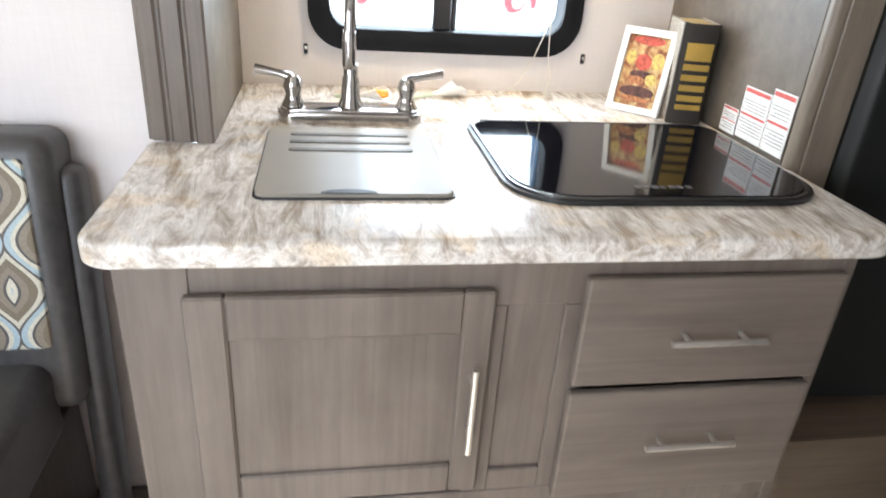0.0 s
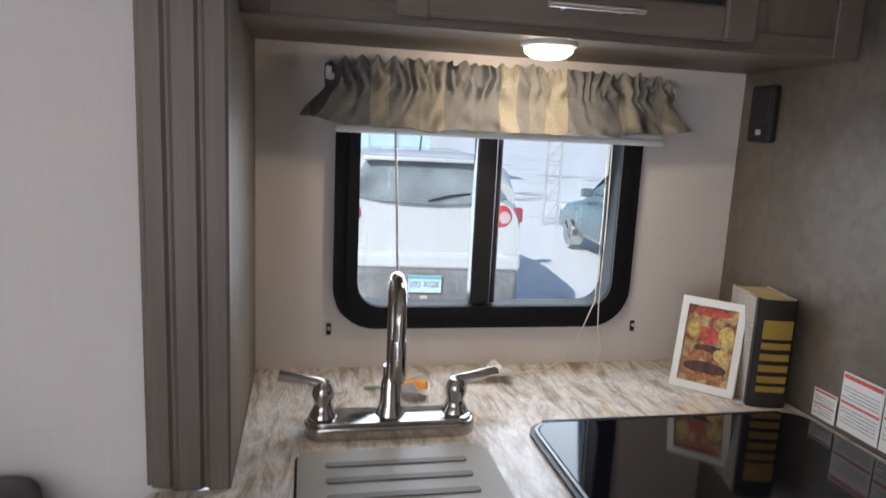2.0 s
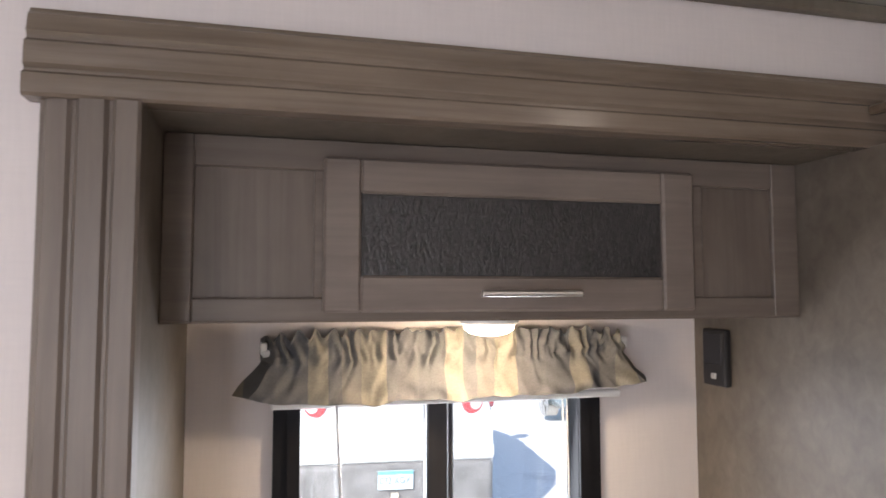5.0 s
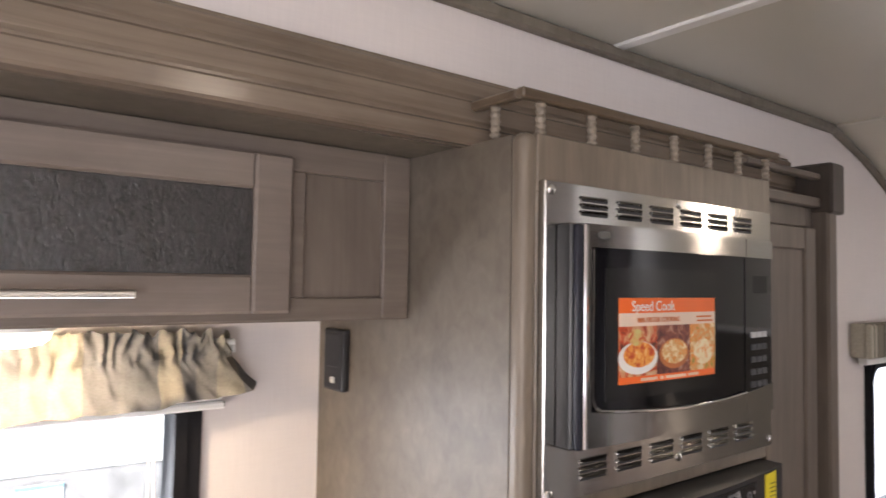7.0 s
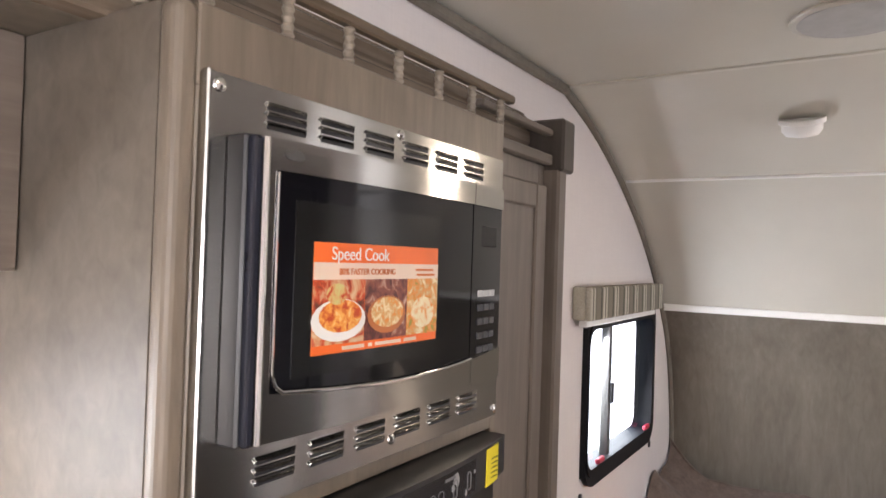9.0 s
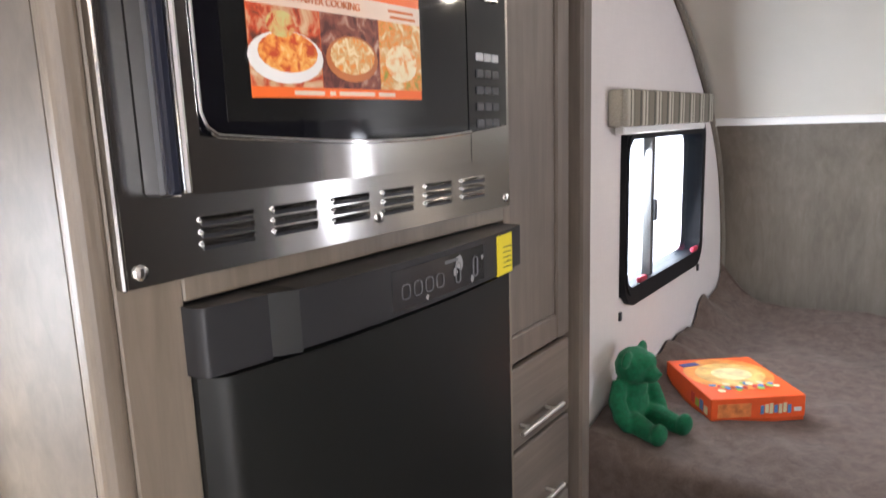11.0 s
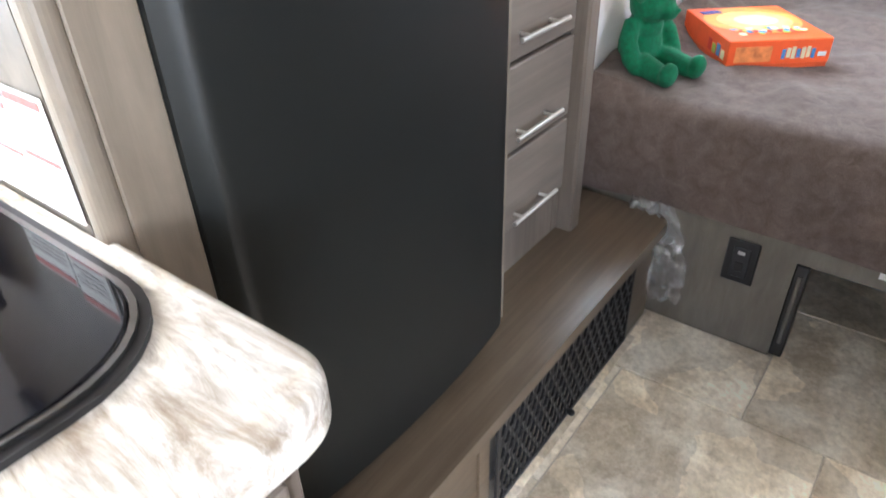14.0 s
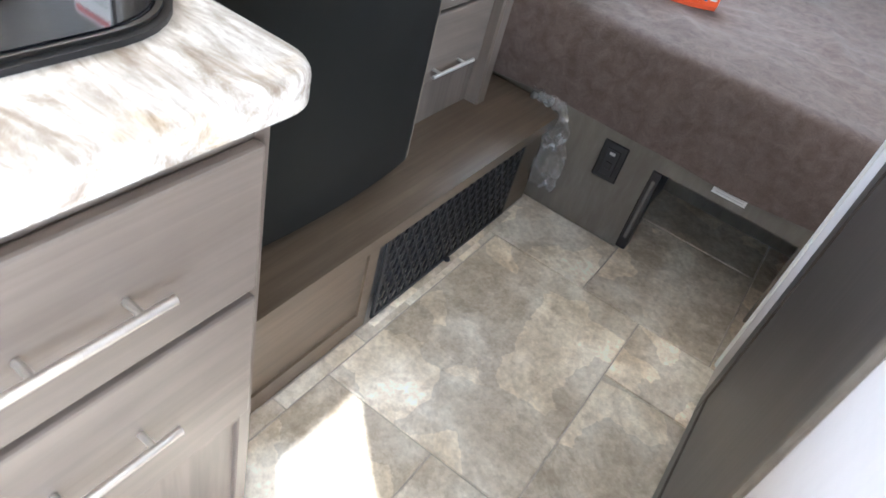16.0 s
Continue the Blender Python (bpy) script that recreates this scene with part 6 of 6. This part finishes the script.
def suv():
    t = thing("suv", (1.03, 6.4, G), "silver-white parked SUV seen from behind, wet and dirty", "car")
    T = Matrix.Translation((1.03, 0, 0))
    low = [(6.42, 0.80, -0.22, 0.42, 0.02), (6.47, 0.90, -0.26, 0.90, 0.03), (6.60, 0.93, -0.28, 0.98, 0.03), (8.2, 0.94, -0.30, 0.98, 0.03), (9.8, 0.93, -0.30, 0.92, 0.05), (10.75, 0.88, -0.28, 0.78, 0.08), (11.05, 0.72, -0.2, 0.55, 0.1)]
    part("body", moved(car_body(low, 36, 4.5), T), SILVER, t, "", True)
    up = [(6.56, 0.84, 0.72, 1.05, 0.10), (6.74, 0.85, 0.72, 1.23, 0.16), (7.05, 0.85, 0.72, 1.275, 0.17), (8.4, 0.86, 0.72, 1.27, 0.17), (9.0, 0.85, 0.72, 1.15, 0.16), (9.75, 0.80, 0.72, 0.94, 0.1)]
    part("cabin", moved(car_body(up, 36, 4.5), T), SILVER, t, "", True)
    part("bumper", moved(box(-0.88, 0.88, 6.36, 6.60, -0.28, 0.21, 0.06, seg=4), T), plain("grey_lower_bumper", (0.19, 0.19, 0.19), 0.6, mottle=0.3, scale=5), t, "grey dirty lower bumper", True)
    part("bumper_top", moved(box(-0.90, 0.90, 6.37, 6.62, 0.20, 0.36, 0.05, seg=4), T), SILVER, t, "", True)

    # pale base colour holds the reflected sky as well as wet haze
    sky_haze = plain("hazy_sky_glass", (0.22, 0.25, 0.26), 0.12, mottle=0.45, scale=2.5)

    def tail(u, v):
        k = 2 * u - 1
        x = (u - 0.5) * (1.50 - 0.34 * v)
        return Vector((1.03 + x, 6.405 + 0.200 * v + 0.012 * k ** 2 + 0.05 * k ** 6, 0.875 + 0.315 * v - 0.065 * (1 - k ** 2) * (1 - v) - 0.03 * abs(k) ** 5 * v))

    part("rear_glass", sheet(tail, 20, 6, 0.02), sky_haze, t, "tinted rear window, haze and sky reflection in its colour", True)
    for s in (-1, 1):
        side = lambda u, v: Vector((1.03 + s * (0.862 - 0.105 * v), 6.86 + (0.16 * v) + (1.9 - 0.3 * v) * u, 0.86 + (0.30 - 0.10 * (1 - u) ** 4) * v))
        part("side_window", sheet(side, 10, 4, 0.012), sky_haze, t, "", True)
        part("lamp_wing", moved(box(-0.10, 0.10, -0.035, 0.05, -0.075, 0.075, 0.03, seg=3), Matrix.Translation((1.03 + s * 0.845, 6.55, 0.71)) @ Matrix.Rotation(radians(s * 35), 4, "Z")), RED_LENS, t, "red wrap-round tail light", True)
    part("wiper", tube([(1.03, 6.40, 0.84), (1.25, 6.42, 0.89), (1.42, 6.45, 0.91)], 0.010, 6), BLACK, t)
    part("spoiler", moved(box(-0.60, 0.60, 6.50, 6.80, 1.185, 1.225, 0.015, seg=2), T), SILVER, t, "", True)
    for s in (-1, 1):
        lens = moved(lathe([(0.115, 0), (0.110, 0.03), (0.075, 0.055), (0.001, 0.06)], 24), Matrix.Translation((1.03 + s * 0.715, 6.49, 0.70)) @ Matrix.Rotation(radians(90), 4, "X") @ Matrix.Rotation(radians(s * 18), 4, "Y"))
        tl = part("tail_light", lens, RED_LENS, t, "round red tail light", True)
        part("inner_ring", moved(lathe([(0.060, 0.052), (0.055, 0.064), (0.040, 0.062), (0.001, 0.060)], 20), Matrix.Translation((1.03 + s * 0.715, 6.488, 0.70)) @ Matrix.Rotation(radians(90), 4, "X") @ Matrix.Rotation(radians(s * 18), 4, "Y")), plain("clear_lens", (0.75, 0.55, 0.55), 0.15), tl, "", True)
        part("mirror", moved(box(-0.10, 0.10, 8.9, 9.05, 0.86, 1.02, 0.03, seg=3), Matrix.Translation((1.03 + s * 1.04, 0, 0))), SILVER, t, "", True)
        wheel(t, Matrix.Translation((1.03 + s * 0.84, 7.2, G + 0.34)))
        wheel(t, Matrix.Translation((1.03 + s * 0.84, 9.9, G + 0.34)))
    p = part("licence_plate", box(0.872, 1.182, 6.335, 6.352, -0.012, 0.150, 0.004), plain("pale_blue_plate", (0.55, 0.68, 0.74), 0.4), t, "pale blue number plate")
    lettering("plate_text", "092 XGX", 0.088, facing(0.886, 6.334, 0.038), plain("navy_plate_ink", (0.06, 0.09, 0.16), 0.5), p, "", 0.80)
    part("plate_edge", box(0.872, 1.182, 6.331, 6.336, 0.118, 0.148), plain("teal_plate_edge", (0.15, 0.40, 0.48), 0.4), p)
    part("hitch_tag", box(0.985, 1.055, 6.33, 6.345, -0.19, -0.04, 0.004), plain("tan_tag", (0.55, 0.48, 0.38), 0.6), t, "tan tag under the plate")
    part("badge", box(0.98, 1.08, 6.462, 6.475, 0.455, 0.485, 0.004), BLACK, t)
    part("fuel_badge", lathe([(0.04, 0), (0.035, 0.012), (0.001, 0.012)], 16, facing(0.38, 6.46, 0.48)), STEEL_DARK, t, "", True)
    part("antenna", tube([(0.98, 7.0, 1.26), (1.00, 6.96, 1.56)], 0.008, 6), BLACK, t)
    t.rotation_euler.z = radians(-5)
    return t


suv()


def parked_car():
    t = thing("parked_car", (5.39, 10.22, G), "dark teal parked car on the wet lot", "car")
    M4 = Matrix.Translation((5.39, 12.37, 0)) @ Matrix.Rotation(radians(180), 4, "Z")
    low = [(0.0, 0.55, -0.22, 0.15, 0.02), (0.12, 0.78, -0.28, 0.30, 0.04), (0.9, 0.88, -0.30, 0.44, 0.05), (1.6, 0.90, -0.30, 0.50, 0.05), (3.9, 0.90, -0.30, 0.54, 0.05), (4.45, 0.80, -0.25, 0.48, 0.05)]
    part("body", moved(car_body(low, 32, 4.0), M4), TEAL, t, "", True)
    up = [(1.05, 0.74, 0.30, 0.46, 0.05), (1.75, 0.78, 0.30, 0.90, 0.22), (2.4, 0.78, 0.30, 0.97, 0.24), (3.4, 0.77, 0.30, 0.92, 0.24), (4.2, 0.72, 0.30, 0.56, 0.1)]
    part("cabin", moved(car_body(up, 32, 4.0), M4), TEAL, t, "", True)
    for y0, y1 in ((1.55, 2.35), (2.42, 3.35)):
        part("side_window", moved(sheet(lambda u, v: Vector((0.79 - 0.12 * v, y0 + (y1 - y0) * (0.0 + u) + (0.35 * v * (1 - u) if y0 < 2 else -0.25 * v * u), 0.55 + 0.30 * v)), 6, 3, 0.012), M4), CAR_GLASS, t, "pale tinted side window", True)
    part("windscreen", moved(sheet(lambda u, v: Vector(((u - 0.5) * 1.3, 1.05 + 0.68 * v, 0.50 + 0.38 * v)), 6, 3, 0.012), M4), CAR_GLASS, t, "", True)
    part("mirror", moved(box(0.86, 1.04, 1.62, 1.74, 0.52, 0.66, 0.03, seg=3), M4), TEAL, t, "", True)
    part("headlight", moved(box(0.50, 0.80, 0.06, 0.30, 0.12, 0.26, 0.04, seg=3), M4), plain("headlight_grey", (0.6, 0.62, 0.62), 0.15), t, "", True)
    for s in (-1, 1):
        for y in (0.95, 3.55):
            wheel(t, M4 @ Matrix.Translation((s * 0.82, y, G + 0.32)) @ Matrix.Rotation(0 if s > 0 else math.pi, 4, "Z"), 0.32)
    return t


parked_car()


def lattice_mast():
    t = thing("lattice_mast", (5.2, 14.5, G), "thin grey lattice mast by the lot", "mast")
    x, y = 5.28, 14.5
    for dx in (-0.16, 0.16):
        part("upright", box(x + dx - 0.02, x + dx + 0.02, y - 0.02, y + 0.02, G, 3.6), GREY_GLOW, t)
    for k in range(9):
        z = G + 0.1 + 0.44 * k
        part("rung", box(x - 0.14, x + 0.14, y - 0.012, y + 0.012, z, z + 0.025), GREY_GLOW, t)
        part("brace", tube([(x - 0.15, y, z), (x + 0.15, y, z + 0.42)], 0.012, 6), GREY_GLOW, t)
    return t


lattice_mast()


def far_building():
    t = thing("building", (-1.5, 24, G), "pale blue metal building beyond the parked cars", "building")
    wall = plain("pale_blue_cladding", (0.45, 0.60, 0.66), 0.5, mottle=0.06, scale=2)
    part("wall", box(-16, 4.2, 24, 30, G, 4.6), wall, t)
    part("roof", box(-16.3, 4.5, 23.7, 30.3, 4.6, 4.85, 0.03), PAPER_WHITE, t)
    for x in (-11.0, -6.0, 1.75):
        w = part("window", box(x - 0.75, x + 0.75, 23.94, 24.0, 1.9, 3.0, 0.01), PAPER_WHITE, t, "white-framed window")
        part("pane", box(x - 0.62, x + 0.62, 23.92, 23.95, 2.02, 2.88), CAR_GLASS, w)
    for k in range(20):
        part("cladding_rib", box(-16 + k, -15.94 + k, 23.96, 24.0, G, 4.6), wall, t)
    return t


far_building()

# ---- floor tiles ----
# x joints and y joints of the laid pattern near the step: (x0, x1, y0, y1)
TILES = [(1.283, 2.04, 0.548, 1.048), (2.04, 2.31, 0.735, 1.09), (2.04, 2.55, 0.33, 0.735), (1.785, 2.04, 0.10, 0.548), (1.03, 1.785, 0.048, 0.548), (0.93, 1.283, 0.75, 1.048),
         (0.78, 1.283, 0.548, 0.75), (0.93, 1.15, 1.048, 1.09), (1.15, 1.42, 1.048, 1.09), (1.42, 1.60, 1.048, 1.09), (1.60, 1.86, 1.048, 1.09), (1.86, 2.04, 1.048, 1.09),
         (2.55, 2.80, 0.33, 0.75), (2.04, 2.80, -0.10, 0.33), (0.03, 0.78, 0.548, 0.935), (0.28, 1.03, 0.048, 0.548)]


def lay_tile(x0, x1, y0, y1):
    g = 0.0016
    bm = bmesh.new()
    lo = [bm.verts.new((x, y, -0.004)) for x, y in ((x0 + g, y0 + g), (x1 - g, y0 + g), (x1 - g, y1 - g), (x0 + g, y1 - g))]
    q = g + 0.002
    hi = [bm.verts.new((x, y, 0.0)) for x, y in ((x0 + q, y0 + q), (x1 - q, y0 + q), (x1 - q, y1 - q), (x0 + q, y1 - q))]
    for i in range(4):
        bm.faces.new((lo[i], lo[(i + 1) % 4], hi[(i + 1) % 4], hi[i]))
    bm.faces.new(hi)
    part("tile", bm, STONE, bpy.data.objects["floor"])


for r in TILES:
    lay_tile(*r)
for i in range(6):
    for j in range(6):
        x0, y0 = -2.6 + 0.75 * i + 0.25 * (j % 2), -1.05 + 0.4 * j
        x1, y1 = x0 + 0.75, y0 + 0.4
        if y0 >= 0.0 and x1 > 0.02:
            x1 = 0.02 if y0 > 0.5 else 0.27
        if x1 - x0 > 0.05 and y0 < 1.3:
            lay_tile(x0, x1, y0, min(y1, 1.345))
